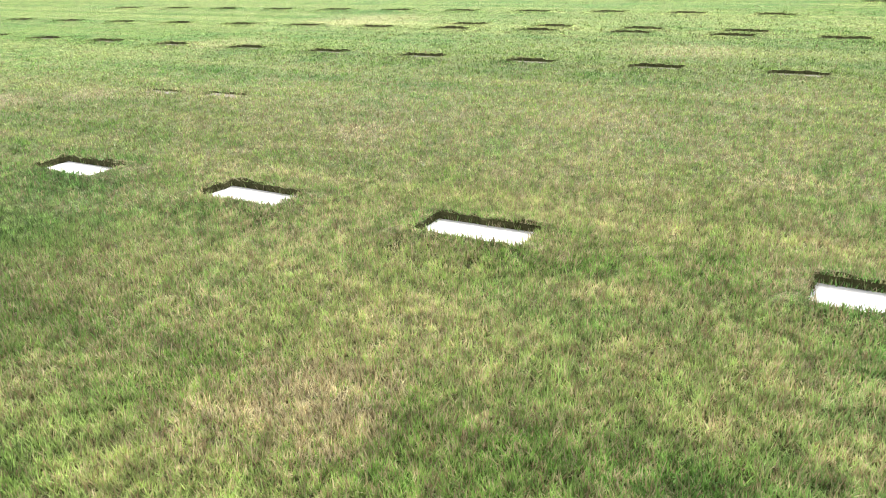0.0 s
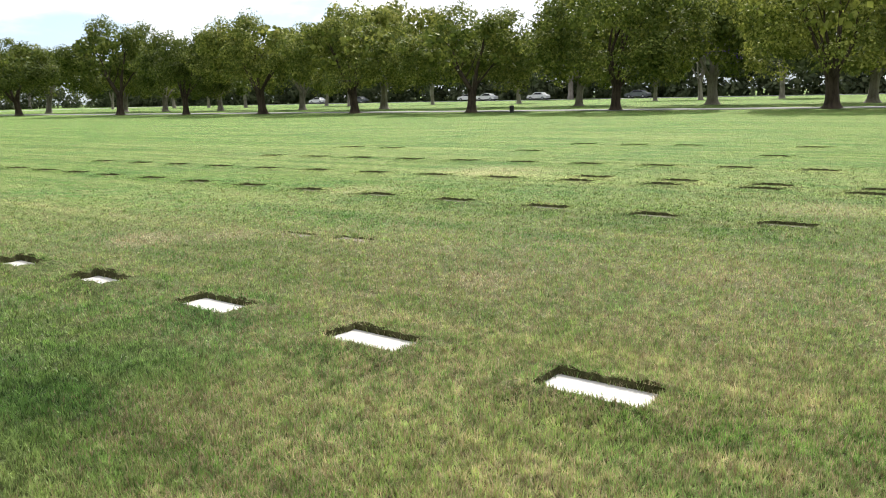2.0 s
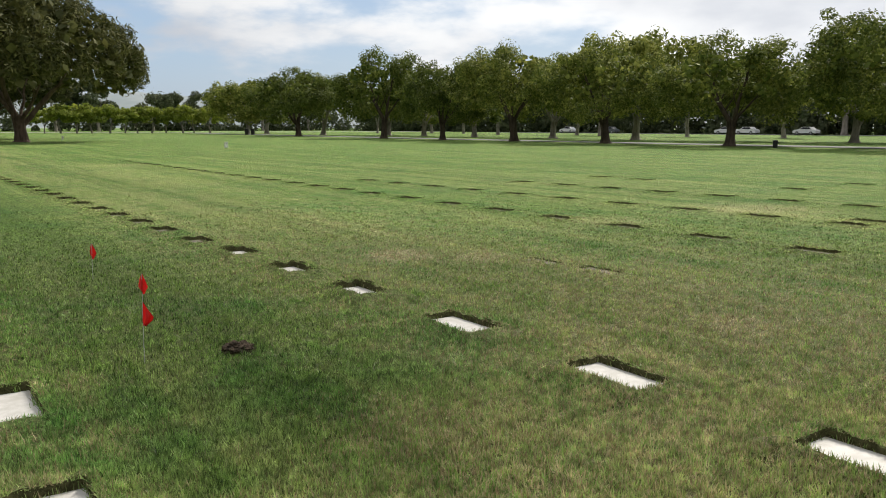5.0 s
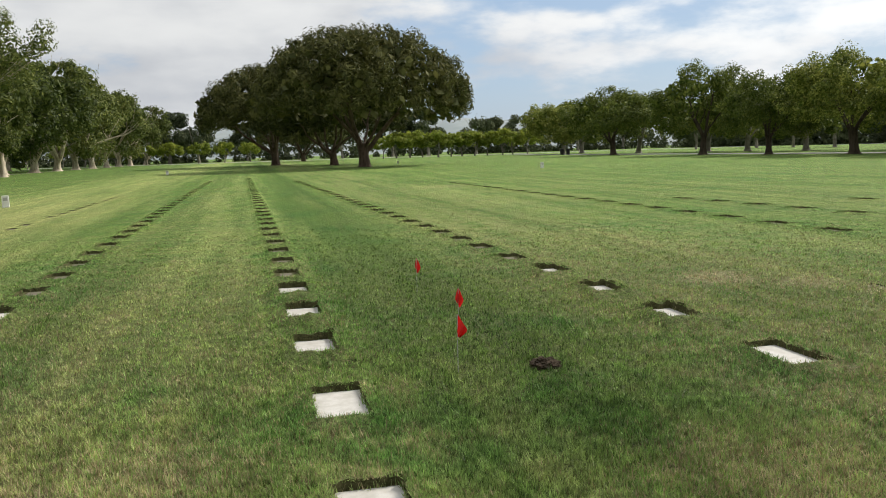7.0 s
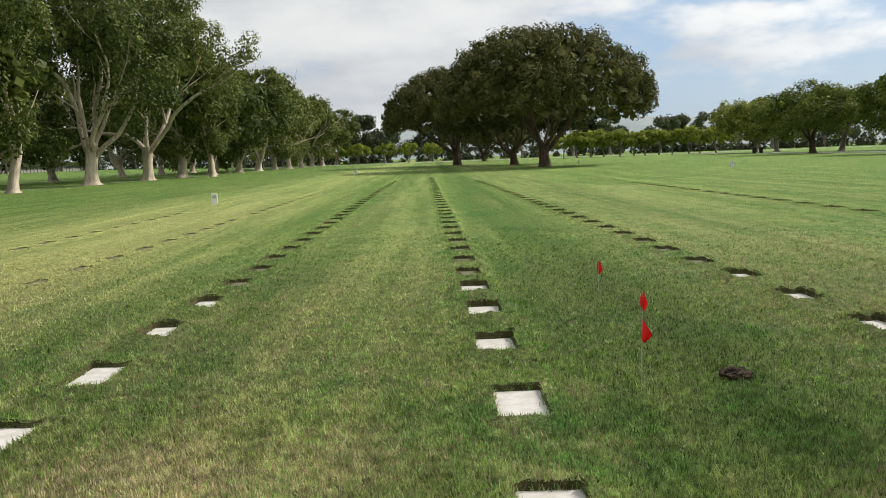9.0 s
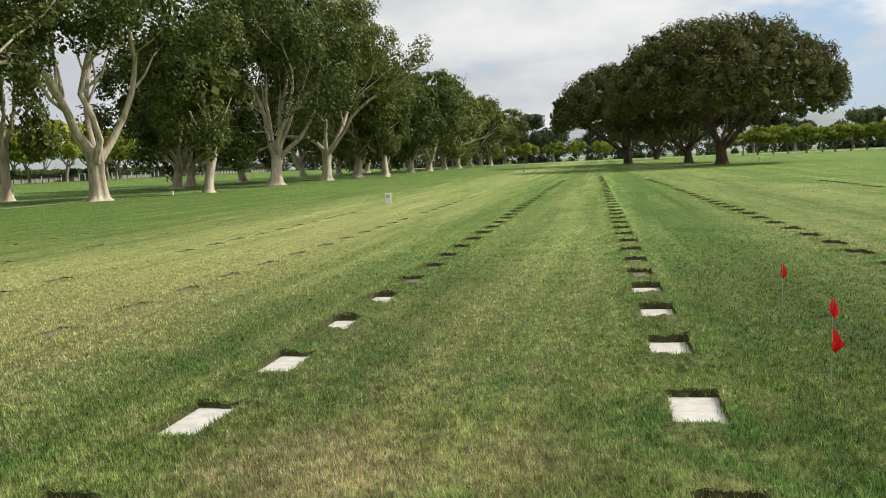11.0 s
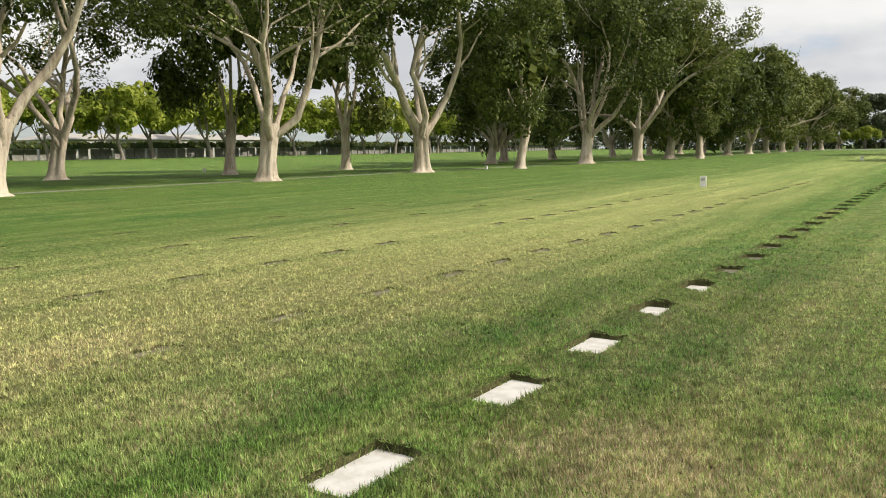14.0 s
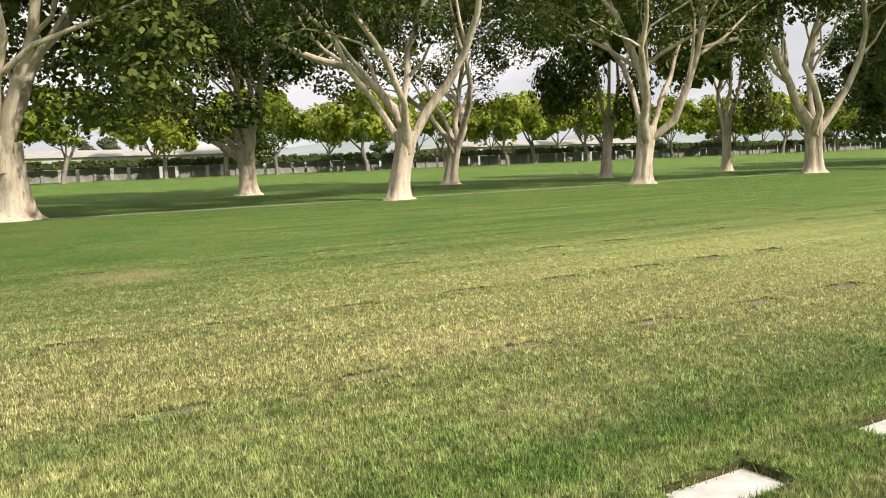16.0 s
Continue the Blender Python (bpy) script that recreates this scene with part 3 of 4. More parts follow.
# ---- ground ----
def ground_z(x):
    """The lawn is level but for a low rise to the west wall."""
    k = min(max((-60.0 - x) / 55.0, 0.0), 1.0)
    return 1.15 * k * k * (3 - 2 * k)


def lawn():
    xs = [-2500.0, -400.0, -160.0] + [-118.0 + 2.0 * i for i in range(31)] + [0.0, 2500.0]
    v = [(x, y, ground_z(x)) for x in xs for y in (-2500.0, 2500.0)]
    f = [(2 * i, 2 * i + 2, 2 * i + 3, 2 * i + 1) for i in range(len(xs) - 1)]
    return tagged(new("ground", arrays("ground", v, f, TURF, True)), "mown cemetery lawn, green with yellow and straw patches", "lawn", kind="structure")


lawn()


def ribbon(name, points, width, z, mat, label, category):
    """A raised flat strip along points, with side faces."""
    bm, rows = bmesh.new(), []
    for i, (x, y) in enumerate(points):
        a, b = points[max(i - 1, 0)], points[min(i + 1, len(points) - 1)]
        d = Vector((b[0] - a[0], b[1] - a[1], 0)).normalized()
        s = Vector((-d.y, d.x, 0)) * width / 2
        p = Vector((x, y, 0))
        rows.append([bm.verts.new(p + s + Vector((0, 0, -0.05))), bm.verts.new(p + s + Vector((0, 0, z))), bm.verts.new(p - s + Vector((0, 0, z))), bm.verts.new(p - s + Vector((0, 0, -0.05)))])
    for r, q in zip(rows, rows[1:]):
        for k in range(3):
            bm.faces.new((r[k], r[k + 1], q[k + 1], q[k]))
    return tagged(new(name, from_bm(name, bm, mat)), label, category, kind="structure")


ribbon("path_west", [(-36.5, -40), (-36.0, -8), (-35.0, 12), (-34.6, 40), (-34.0, 75), (-33.6, 110), (-35, 190), (-35, 240)], 0.55, 0.012, PATHWAY, "narrow worn grey path along the trees", "path")
ribbon("road_east", [(62, -60), (60, 0), (58.6, 20), (57.6, 40), (57.4, 75), (58.5, 120), (62, 190)], 4.0, 0.035, ASPHALT, "pale worn asphalt road behind the avenue trees", "road")
ribbon("road_north", [(-58, 236), (-20, 232), (40, 226), (80, 216), (160, 200)], 8.0, 0.04, CONCRETE, "pale road crossing at the far end of the lawn", "road")
ribbon("road_far_east", [(139, -80), (139, 40), (139, 170)], 7.0, 0.035, ASPHALT, "asphalt road with parked cars beyond the trees", "road")

# ---- grave markers: rows along Y ----
MARK_W, MARK_L, RIM = 0.305, 0.61, 0.050
# rows: x at y = 0 and its drift a metre, first and last place, share that is there, state, far edge at some places
ROWS_OF_MARKERS = [
    (0.145, -0.0110, -1, 40, 1.0, 0, (0, 1, 2, 4, 9, 14, 18, 42), (0.02, 1.545, 2.95, 5.55, 11.95, 18.6, 24.55, 57.0)),
    (3.200, -0.0235, 0, 36, 1.0, 0, (0, 1, 2, 3, 4, 5, 7, 10, 13, 17, 38), (-2.93, -1.40, 0.15, 1.65, 3.0, 4.38, 7.10, 10.8, 14.7, 19.6, 46.0)),
    (-2.775, 0.0, -1, 38, 1.0, 0, (0, 1, 2, 3, 5, 8, 12, 16, 20, 40), (-1.74, -0.32, 1.08, 2.50, 5.28, 9.15, 14.4, 19.6, 25.0, 52.0)),
    (-5.66, 0.0, 0, 27, 0.97, 1, (0, 1, 2, 3, 5, 6, 9, 12, 15, 20, 27), (-3.45, -2.05, -0.65, 0.85, 3.75, 4.95, 8.9, 13.05, 16.8, 23.5, 32.0)),
    (-8.42, 0.006, 0, 20, 0.9, 1, (0, 3, 5, 7, 10, 15, 20), (-3.7, 0.65, 3.5, 6.1, 9.9, 15.8, 22.0)),
    (-11.36, 0.0, 0, 16, 0.5, 1, (0, 16), (-4.3, 18.6)), (-14.2, 0.0, 0, 14, 0.5, 1, (0, 14), (-2.7, 16.4)),
    (8.82, -0.004, -2, 26, 0.95, 2, (0, 10, 28), (-3.79, 11.1, 36.0)),
    # the short row at x = 12.5 is added in place of shadow streaks
    (11.95, -0.07, -1, 14, 0.8, 2, (0, 14), (-3.97, 16.5)), (12.5, 0.0, 1, 5, 0.75, 2, (0, 5), (-4.1, 3.4)),
    (15.1, -0.09, -1, 12, 0.8, 2, (0, 12), (-4.1, 13.6)), (18.0, -0.05, -1, 12, 0.6, 2, (0, 12), (-4.1, 14.0)), (20.9, -0.05, 0, 12, 0.4, 2, (0, 12), (-4.1, 14.0))]
# the last two are added to stand for a dark trodden groove
LONE = [(3.13, -5.16, 0), (5.80, 0.95, 1), (5.70, 1.75, 1)]


def row_places():
    """Middle and state of every marker of the rows."""
    for x0, drift, k0, k1, share, state, at, far in ROWS_OF_MARKERS:
        for k in range(k0, k1):
            y = float(np.interp(k, at, far)) if k >= at[0] else far[0] + (far[1] - far[0]) / (at[1] - at[0]) * (k - at[0])
            if pick.random() <= share:
                yield x0 + drift * max(y, 0.0) + pick.uniform(-0.015, 0.015), y - MARK_L / 2 + pick.uniform(-0.02, 0.02), state
    yield from LONE


def rim_mesh(w, l, gap, seed, high, mat):
    """Walls of the cut round a slab, uneven, with a floor, and the turf that slopes up to them."""
    gen = np.random.default_rng(seed)
    hw, hl, pts = w / 2 + gap, l / 2 + gap, []
    wave = gen.uniform(0, 6.28, 4)
    # round the rectangle, side by side, corners slightly eased
    for x0, y0, x1, y1, q in ((-hw, -hl, hw, -hl, 8), (hw, -hl, hw, hl, 14), (hw, hl, -hw, hl, 8), (-hw, hl, -hw, -hl, 14)):
        for i in range(q):
            k = i / q
            ease = 0.975 if i == 0 else 1.0
            pts.append(((x0 + (x1 - x0) * k) * ease, (y0 + (y1 - y0) * k) * ease, gen.uniform(0.78, 1.22) + 0.08 * math.sin(7 * k + wave[0])))
    n = len(pts)
    verts, faces = [], []
    for x, y, j in pts:
        verts += [(x * 0.97 * j ** 0.25, y * 0.98 * j ** 0.25, 0.004), (x * j ** 0.25, y * j ** 0.25, high * j)]
    for k in range(n):
        q = (k + 1) % n
        faces.append((2 * k, 2 * q, 2 * q + 1, 2 * k + 1))
    me = bpy.data.meshes.new("soil_edge")
    me.from_pydata(verts, [], faces + [tuple(2 * k for k in range(n))])
    me.materials.append(mat)
    lip_v, lip_f = [], []
    for x, y, j in pts:
        g = j ** 0.25
        ex, ey = x + math.copysign(min(abs(x), 0.3), x) * 0.9, y + math.copysign(min(abs(y), 0.3), y) * 0.9
        lip_v += [(x * g, y * g, high * j), (x * g * 1.08, y * g * 1.06, high * j), (ex, ey, -0.004)]
    for k in range(n):
        q = (k + 1) % n
        for s in (0, 1):
            lip_f.append((3 * k + s, 3 * q + s, 3 * q + s + 1, 3 * k + s + 1))
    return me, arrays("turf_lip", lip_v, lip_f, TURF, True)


def slab_mesh():
    bm = bmesh.new()
    box_bm(bm, -MARK_W / 2, MARK_W / 2, -MARK_L / 2, MARK_L / 2, -0.09, 0.008, 0.004)
    return from_bm("slab", bm, STONE)


SLAB = slab_mesh()
RIMS = [[rim_mesh(MARK_W, MARK_L, 0.012, q, RIM, EDGE) for q in range(5)],
        [rim_mesh(MARK_W * 0.55, MARK_L * 0.75, 0.02, 20 + q, 0.020, THATCH) for q in range(4)],
        [rim_mesh(MARK_W * 0.9, MARK_L * 0.95, 0.012, 40 + q, 0.034, EDGE) for q in range(4)],
        [rim_mesh(MARK_W, MARK_L, 0.014, 60 + q, 0.070, EDGE) for q in range(4)],
        [rim_mesh(MARK_W * 0.95, MARK_L * 0.9, 0.012, 80 + q, 0.046, EDGE) for q in range(4)]]
holes = []
STONE_OLD = make_simple("old_stone", (0.09, 0.08, 0.055), (0.20, 0.18, 0.13), 20.0, 0.9, 0.3)
SLAB_OLD = box_mesh("slab", -MARK_W * 0.25, MARK_W * 0.25, -MARK_L * 0.34, MARK_L * 0.34, -0.09, 0.006, STONE_OLD, 0.004)
pick = random.Random(7)
for gx, gy, grown in row_places():
    # those farther along the rows lie deeper in the turf
    grown = 3 if grown == 0 and gy > 0.8 + 0.4 * (gx > 2) else grown
    grown = 4 if grown == 3 and gy > 4.5 + 0.8 * (gx > 2) else grown
    holes.append((gx, gy, grown))
    text = "weathered flat stone grave marker, half overgrown with grass" if grown == 1 else "flat pale granite grave marker sunk into the lawn"
    g = thing("grave_marker", text, "grave marker", "rows of grave markers", (gx, gy, 0), pick.uniform(-1.2, 1.2))
    part("slab", SLAB_OLD if grown in (1, 2, 4) else SLAB, g)
    edge, lip = pick.choice(RIMS[grown])
    part("soil_edge", edge, g, "dark bare soil round the slab")
    part("turf_lip", lip, g)

# ---- grass ----


def grass(count_near, count_far, seed):
    """Blades round the spot from which the lawn is seen; sparser and broader with the distance."""
    gen = np.random.default_rng(seed)
    tuft = 6
    far = 5.0 * (3.8 ** gen.uniform(0, 1, count_far // tuft))
    far = far[gen.random(len(far)) > np.clip((far - 6.5) / 11.0, 0, 0.97)]
    r = np.concatenate([gen.uniform(1.5, 5.0, count_near // tuft), far])
    a = gen.uniform(radians(-99), radians(99), len(r))
    p = np.stack([-0.4 + r * np.sin(a), -5.1 + r * np.cos(a)], 1)
    p, r = np.repeat(p, tuft, 0), np.repeat(r, tuft)
    tall = np.repeat(gen.uniform(0.7, 1.25, len(a)), tuft)
    side = gen.normal(size=(len(p), 2))
    big = np.maximum(r / 5.0, 1.0)
    p = p + side * (0.010 * big ** 0.8)[:, None]
    turn = np.arctan2(-side[:, 0], side[:, 1]) + gen.normal(size=len(p)) * 0.5
    keep, base = np.ones(len(p), bool), np.zeros(len(p))
    order = np.argsort(p[:, 1])
    p, r, big, tall, turn = p[order], r[order], big[order], tall[order], turn[order]
    for gx, gy, grown in holes:
        i0, i1 = np.searchsorted(p[:, 1], [gy - 0.75, gy + 0.75])
        dx, dy = np.abs(p[i0:i1, 0] - gx), np.abs(p[i0:i1, 1] - gy)
        w, l = (MARK_W / 2 + 0.004, MARK_L / 2 + 0.004) if grown != 1 else (MARK_W * 0.22, MARK_L * 0.30)
        jitter = np.abs(gen.normal(size=i1 - i0)) * (0.014 if grown != 1 else 0.05)
        inside = (dx < w - jitter) & (dy < l - jitter)
        keep[i0:i1] &= ~inside
        d = np.hypot(np.maximum(dx - w, 0), np.maximum(dy - l, 0))
        high = (RIM, 0.020, 0.034, 0.070, 0.046)[grown]
        base[i0:i1] = np.where(d > 0, np.maximum(base[i0:i1], high * np.clip(1 - d / 0.30, 0, 1) * 0.95), 0.006)
    keep &= np.hypot(p[:, 0] - 1.59, (p[:, 1] - 0.18)) > 0.11
    p, r, big, base, tall, turn = p[keep], r[keep], big[keep], base[keep], tall[keep], turn[keep]
    n = len(p)
    length = gen.uniform(0.026, 0.056, n) * tall * np.where(base > 0.02, 0.85, 1.0) * big ** -0.25
    width = gen.uniform(0.0040, 0.0085, n) * big ** 0.6
    lean = np.abs(gen.normal(size=n)) * 0.6 + 0.15
    lean = np.clip(lean, 0, 1.25)
    face = turn + gen.normal(size=n) * 0.7
    b = np.stack([p[:, 0], p[:, 1], base - 0.003], 1)
    s = np.stack([np.cos(face), np.sin(face), np.zeros(n)], 1) * (width / 2)[:, None]
    tip = b + np.stack([-np.sin(turn) * np.sin(lean), np.cos(turn) * np.sin(lean), np.cos(lean)], 1) * length[:, None]
    # blades that hang over the edges of the cuts
    roots, ways = [], []
    for gx, gy, grown in holes:
        if grown == 1 or math.hypot(gx + 0.4, gy + 5.1) > 26:
            continue
        m = 520
        k = gen.uniform(0, 1, m)
        onx = gen.random(m) < 0.36
        sign = np.where(gen.random(m) < 0.5, -1.0, 1.0)
        out = gen.uniform(-0.004, 0.03, m)
        hx = np.where(onx, (k - 0.5) * MARK_W * 1.1, sign * (MARK_W / 2 + 0.014 + out))
        hy = np.where(onx, sign * (MARK_L / 2 + 0.014 + out), (k - 0.5) * MARK_L * 1.06)
        roots.append(np.stack([gx + hx, gy + hy, np.full(m, (RIM, 0, 0.034, 0.070, 0.046)[grown] - 0.006)], 1))
        inward = np.stack([np.where(onx, 0, -sign), np.where(onx, -sign, 0)], 1) + gen.normal(size=(m, 2)) * 0.45
        ways.append(np.concatenate([inward * gen.uniform(0.1, 0.9, m)[:, None], gen.uniform(0.1, 1.0, m)[:, None]], 1))
    roots, ways = np.concatenate(roots), np.concatenate(ways)
    ways /= np.linalg.norm(ways, axis=1)[:, None]
    m = len(roots)
    across = np.cross(ways, gen.normal(size=(m, 3)))
    across /= np.linalg.norm(across, axis=1)[:, None] + 1e-9
    across *= gen.uniform(0.0012, 0.0028, m)[:, None]
    ends = roots + ways * gen.uniform(0.018, 0.050, m)[:, None]
    verts = np.concatenate([np.stack([b - s, b + s, tip], 1).reshape(-1, 3), np.stack([roots - across, roots + across, ends], 1).reshape(-1, 3)])
    n += m
    return arrays("grass", verts, np.arange(3 * n).reshape(-1, 3), BLADES)


tagged(new("grass", grass(800000, 900000, 3)), "short mown grass blades, green mixed with straw", "grass", kind="stuff")

# ---- survey flags and the dirt mound between the rows ----


def flag(x, y, height, turn, seed, fold):
    """fold: the share of the cloth that hangs on the far side of the wire."""
    f = thing("survey_flag", "small red marking flag on a thin wire in the lawn", "flag", "red marking flags", (x, y, 0), turn)
    v, q = tube([(0, 0, -0.05), (0.002, 0, height * 0.5), (0.006, 0.002, height)], [0.0022] * 3, 6)
    part("wire", arrays("wire", [tuple(a) for a in v], q, WIRE, True), f, "thin bare steel wire")
    bm, rows = bmesh.new(), []
    for i in range(9):
        t = i / 8
        rows.append([])
        for j in range(9):
            u = j / 8
            wide = 0.006 + 0.070 * (u / 0.68) ** 1.1 if u < 0.68 else 0.012 + 0.064 * (1 - u) / 0.32
            px = 0.006 + (t - fold) * wide
            pz = height - 0.002 - u * 0.145 - 0.014 * t * u
            py = 0.016 * math.sin(t * 7.0 + u * 2.2 + seed) * u + 0.008 * math.sin(u * 5 + t * 3)
            rows[-1].append(bm.verts.new((px, py, pz)))
    for r0, r1 in zip(rows, rows[1:]):
        for j in range(8):
            bm.faces.new((r0[j], r0[j + 1], r1[j + 1], r1[j]))
    bmesh.ops.solidify(bm, geom=bm.faces[:], thickness=0.0015)
    part("cloth", from_bm("cloth", bm, CLOTH_RED, True), f, "limp red plastic cloth")


flag(0.99, 0.22, 0.40, -15, 1, 0.08)
flag(1.275, 1.31, 0.39, 12, 2, 0.45)
flag(1.36, 3.43, 0.365, 20, 3, 0.4)


def mound():
    gen = np.random.default_rng(5)
    bm = bmesh.new()
    bmesh.ops.create_icosphere(bm, subdivisions=4, radius=1.0)
    for v in bm.verts:
        k = 1 + 0.35 * noise.noise(v.co * 2.3) + 0.22 * noise.noise(v.co * 6.0) + 0.12 * noise.noise(v.co * 13)
        v.co = Vector((v.co.x * 0.100 * k, v.co.y * 0.095 * k, v.co.z * 0.045 * k))
    ob = new("dirt_mound", from_bm("dirt_mound", bm, SOIL, False))
    ob.location = (1.59, 0.18, 0.012)
    tagged(ob, "small heap of dark crumbly earth dug up in the lawn", "dirt mound")


mound()

# ---- white section posts ----


def section_post(x, y, w, h, turn):
    t = thing("section_post", "short white-painted concrete section post on the lawn", "post", "section posts", (x, y, 0), turn)
    part("shaft", box_mesh("shaft", -w / 2, w / 2, -w * 0.4, w * 0.4, -0.02, h, PAINT_WHITE, 0.012), t)
    part("plate", box_mesh("plate", -w * 0.32, w * 0.32, -w * 0.4 - 0.008, -w * 0.4 + 0.002, h * 0.55, h * 0.85, CONCRETE), t, "small grey number plate")


for px, py, pw, ph in ((-8.65, 26.2, 0.25, 0.46), (20.9, 52.9, 0.25, 0.45), (-8.2, 79.0, 0.25, 0.44), (18.4, 100.0, 0.25, 0.44), (-32.4, 52.0, 0.20, 0.34), (-59.0, 46.8, 0.22, 0.36)):
    section_post(px, py, pw * 0.9, ph * 0.88, random.uniform(-15, 15))


def litter_bin(x, y, mat, s=1.0):
    t = thing("litter_bin", "dark round litter bin standing beside the road", "bin", "", (x, y, 0))
    bm = bmesh.new()
    bmesh.ops.create_cone(bm, cap_ends=True, segments=20, radius1=0.26 * s, radius2=0.30 * s, depth=0.8 * s, matrix=Matrix.Translation((0, 0, 0.4 * s)))
    part("body", from_bm("body", bm, mat), t)
    bm = bmesh.new()
    bmesh.ops.create_uvsphere(bm, u_segments=20, v_segments=8, radius=0.31 * s, matrix=Matrix.Translation((0, 0, 0.8 * s)) @ Matrix.Diagonal((1, 1, 0.4, 1)))
    part("lid", from_bm("lid", bm, mat, True), t)


litter_bin(57.4, 141.5, DARK_BIN, 1.25)
litter_bin(58.4, 141.0, DARK_BIN, 1.25)
litter_bin(53.2, 29.9, DARK_BIN, 0.6)

# ---- trees, west side ----
G = "trees along the west path"
for kind, var, x, y, s, tl, tn in (
        ("fig", 1, -36.1, -2.3, 1.55, 0.88, 20), ("open_fig", 1, -33.2, 13.0, 1.24, 1.05, 75), ("open_fig", 2, -33.4, 28.7, 1.27, 1.05, 160),
        ("open_fig", 4, -33.4, 44.3, 1.5, 1.0, 40), ("small_fig", 1, -30.4, 54.0, 1.33, 1.1, 0), ("fig", 3, -32.7, 73.0, 1.5, 1.1, 200),
        ("open_fig", 3, -32.6, 88.6, 1.5, 1.05, 310), ("row_fig", 1, -32.6, 101.0, 1.42, 1.05, 140), ("small_fig", 2, -28.3, 99.5, 1.3, 1.2, 0),
        ("row_fig", 2, -33.3, 118.0, 1.35, 1.05, 180), ("row_fig", 3, -33.5, 136.0, 1.45, 1.05, 270), ("row_fig", 1, -33.5, 152.0, 1.45, 1.05, 30), ("row_fig", 2, -33.5, 168.0, 1.45, 1.05, 330),
        ("row_fig", 3, -33.5, 185.0, 1.45, 1.02, 100), ("row_fig", 1, -33.5, 203.0, 1.45, 1.0, 210), ("row_fig", 2, -33.5, 222.0, 1.45, 1.0, 20), ("row_fig", 3, -33.5, 243.0, 1.45, 1.0, 140), ("row_fig", 1, -32.0, 266.0, 1.45, 1.0, 70),
        ("fig", 3, -53.5, 12.8, 1.5, 0.92, 120), ("open_fig", 1, -52.6, 28.2, 1.4, 1.0, 15), ("small_fig", 1, -47.0, 38.7, 1.55, 1.25, 60),
        ("small_fig", 2, -47.4, 53.0, 1.6, 1.25, 80), ("row_fig", 1, -45.2, 76.0, 1.25, 1.0, 80), ("row_fig", 3, -51.0, 90.0, 1.3, 1.0, 190), ("row_fig", 2, -52.5, 108.0, 1.3, 1.0, 290),
        ("row_fig", 1, -52.0, 132.0, 1.3, 1.0, 250), ("row_fig", 3, -52.0, 152.0, 1.3, 1.0, 30), ("row_fig", 2, -52.0, 172.0, 1.3, 1.0, 130), ("row_fig", 1, -52.0, 192.0, 1.3, 1.0, 200),
        ("fig", 2, -52.0, -8.0, 1.4, 1.05, 70)):
    plant(kind, var, x, y, s, tl, tn, G)

# ---- umbrella pines ahead ----
G = "group of umbrella pines"
for var, x, y, s, tl in ((1, 11.9, 84.0, 1.26, 1.0), (2, 3.7, 128.0, 1.28, 1.05), (2, 10.8, 107.0, 1.1, 0.95), (1, 12.0, 190.0, 1.1, 0.9)):
    plant("pine", var, x, y, s, tl, 40 * var + 10 * x, G)

# ---- avenue, east side ----
G = "avenue trees by the east road"
for i, (x, y, s, tl) in enumerate((
        (57.2, 23.2, 1.12, 1.02), (54.2, 34.4, 1.02, 0.95), (54.2, 47.6, 1.05, 1.02), (54.2, 60.4, 1.08, 1.06), (54.2, 73.2, 0.95, 1.12), (54.0, 86.0, 1.12, 1.14),
        (54.6, 113.0, 1.3, 0.94), (67.5, 130.0, 1.35, 0.95), (61.0, 150.0, 1.3, 0.95), (70.0, 162.0, 1.3, 0.95), (57.5, 8.0, 1.15, 1.05), (58.0, -7.0, 1.15, 1.05),
        (75.5, 9.0, 1.22, 1.08), (75.0, 22.2, 1.25, 1.05), (75.8, 36.4, 1.1, 1.0), (73.0, 48.0, 1.05, 1.0), (72.0, 60.0, 1.25, 1.15), (72.5, 74.5, 1.1, 1.0),
        (73.0, 92.0, 1.1, 1.0), (74.0, 118.0, 1.1, 1.0), (76.0, -6.0, 1.2, 1.1), (72.0, 104.0, 1.1, 1.0))):
    plant("avenue" if x < 60 else "second", 1 + i % 4, x, y, s, tl, None, G)

# ---- small trees far ahead, and before the west fence ----
G = "row of small round trees"
for i in range(12):
    plant("round", 1 + i % 3, 31.0 + 3.1 * i, 190.0 - 0.6 * i + random.uniform(-2, 2), random.uniform(0.9, 1.1), 1.0, None, G)
for i in range(9):
    plant("round", 1 + i % 3, -60.0 + 7.5 * i, 246.0 + random.uniform(-6, 6), random.uniform(0.9, 1.2), 1.0, None, G)
for i in range(30):
    plant("round", 1 + i % 3, -109.0 + random.uniform(-4, 4), -26.0 + 9.0 * i + random.uniform(-2, 2), random.uniform(1.5, 2.0), 1.05, None, G)
for i in range(16):
    plant("round", 1 + (i + 1) % 3, -133.0 + random.uniform(-4, 4), -30.0 + 17.0 * i + random.uniform(-4, 4), random.uniform(1.8, 2.3), 1.1, None, G)

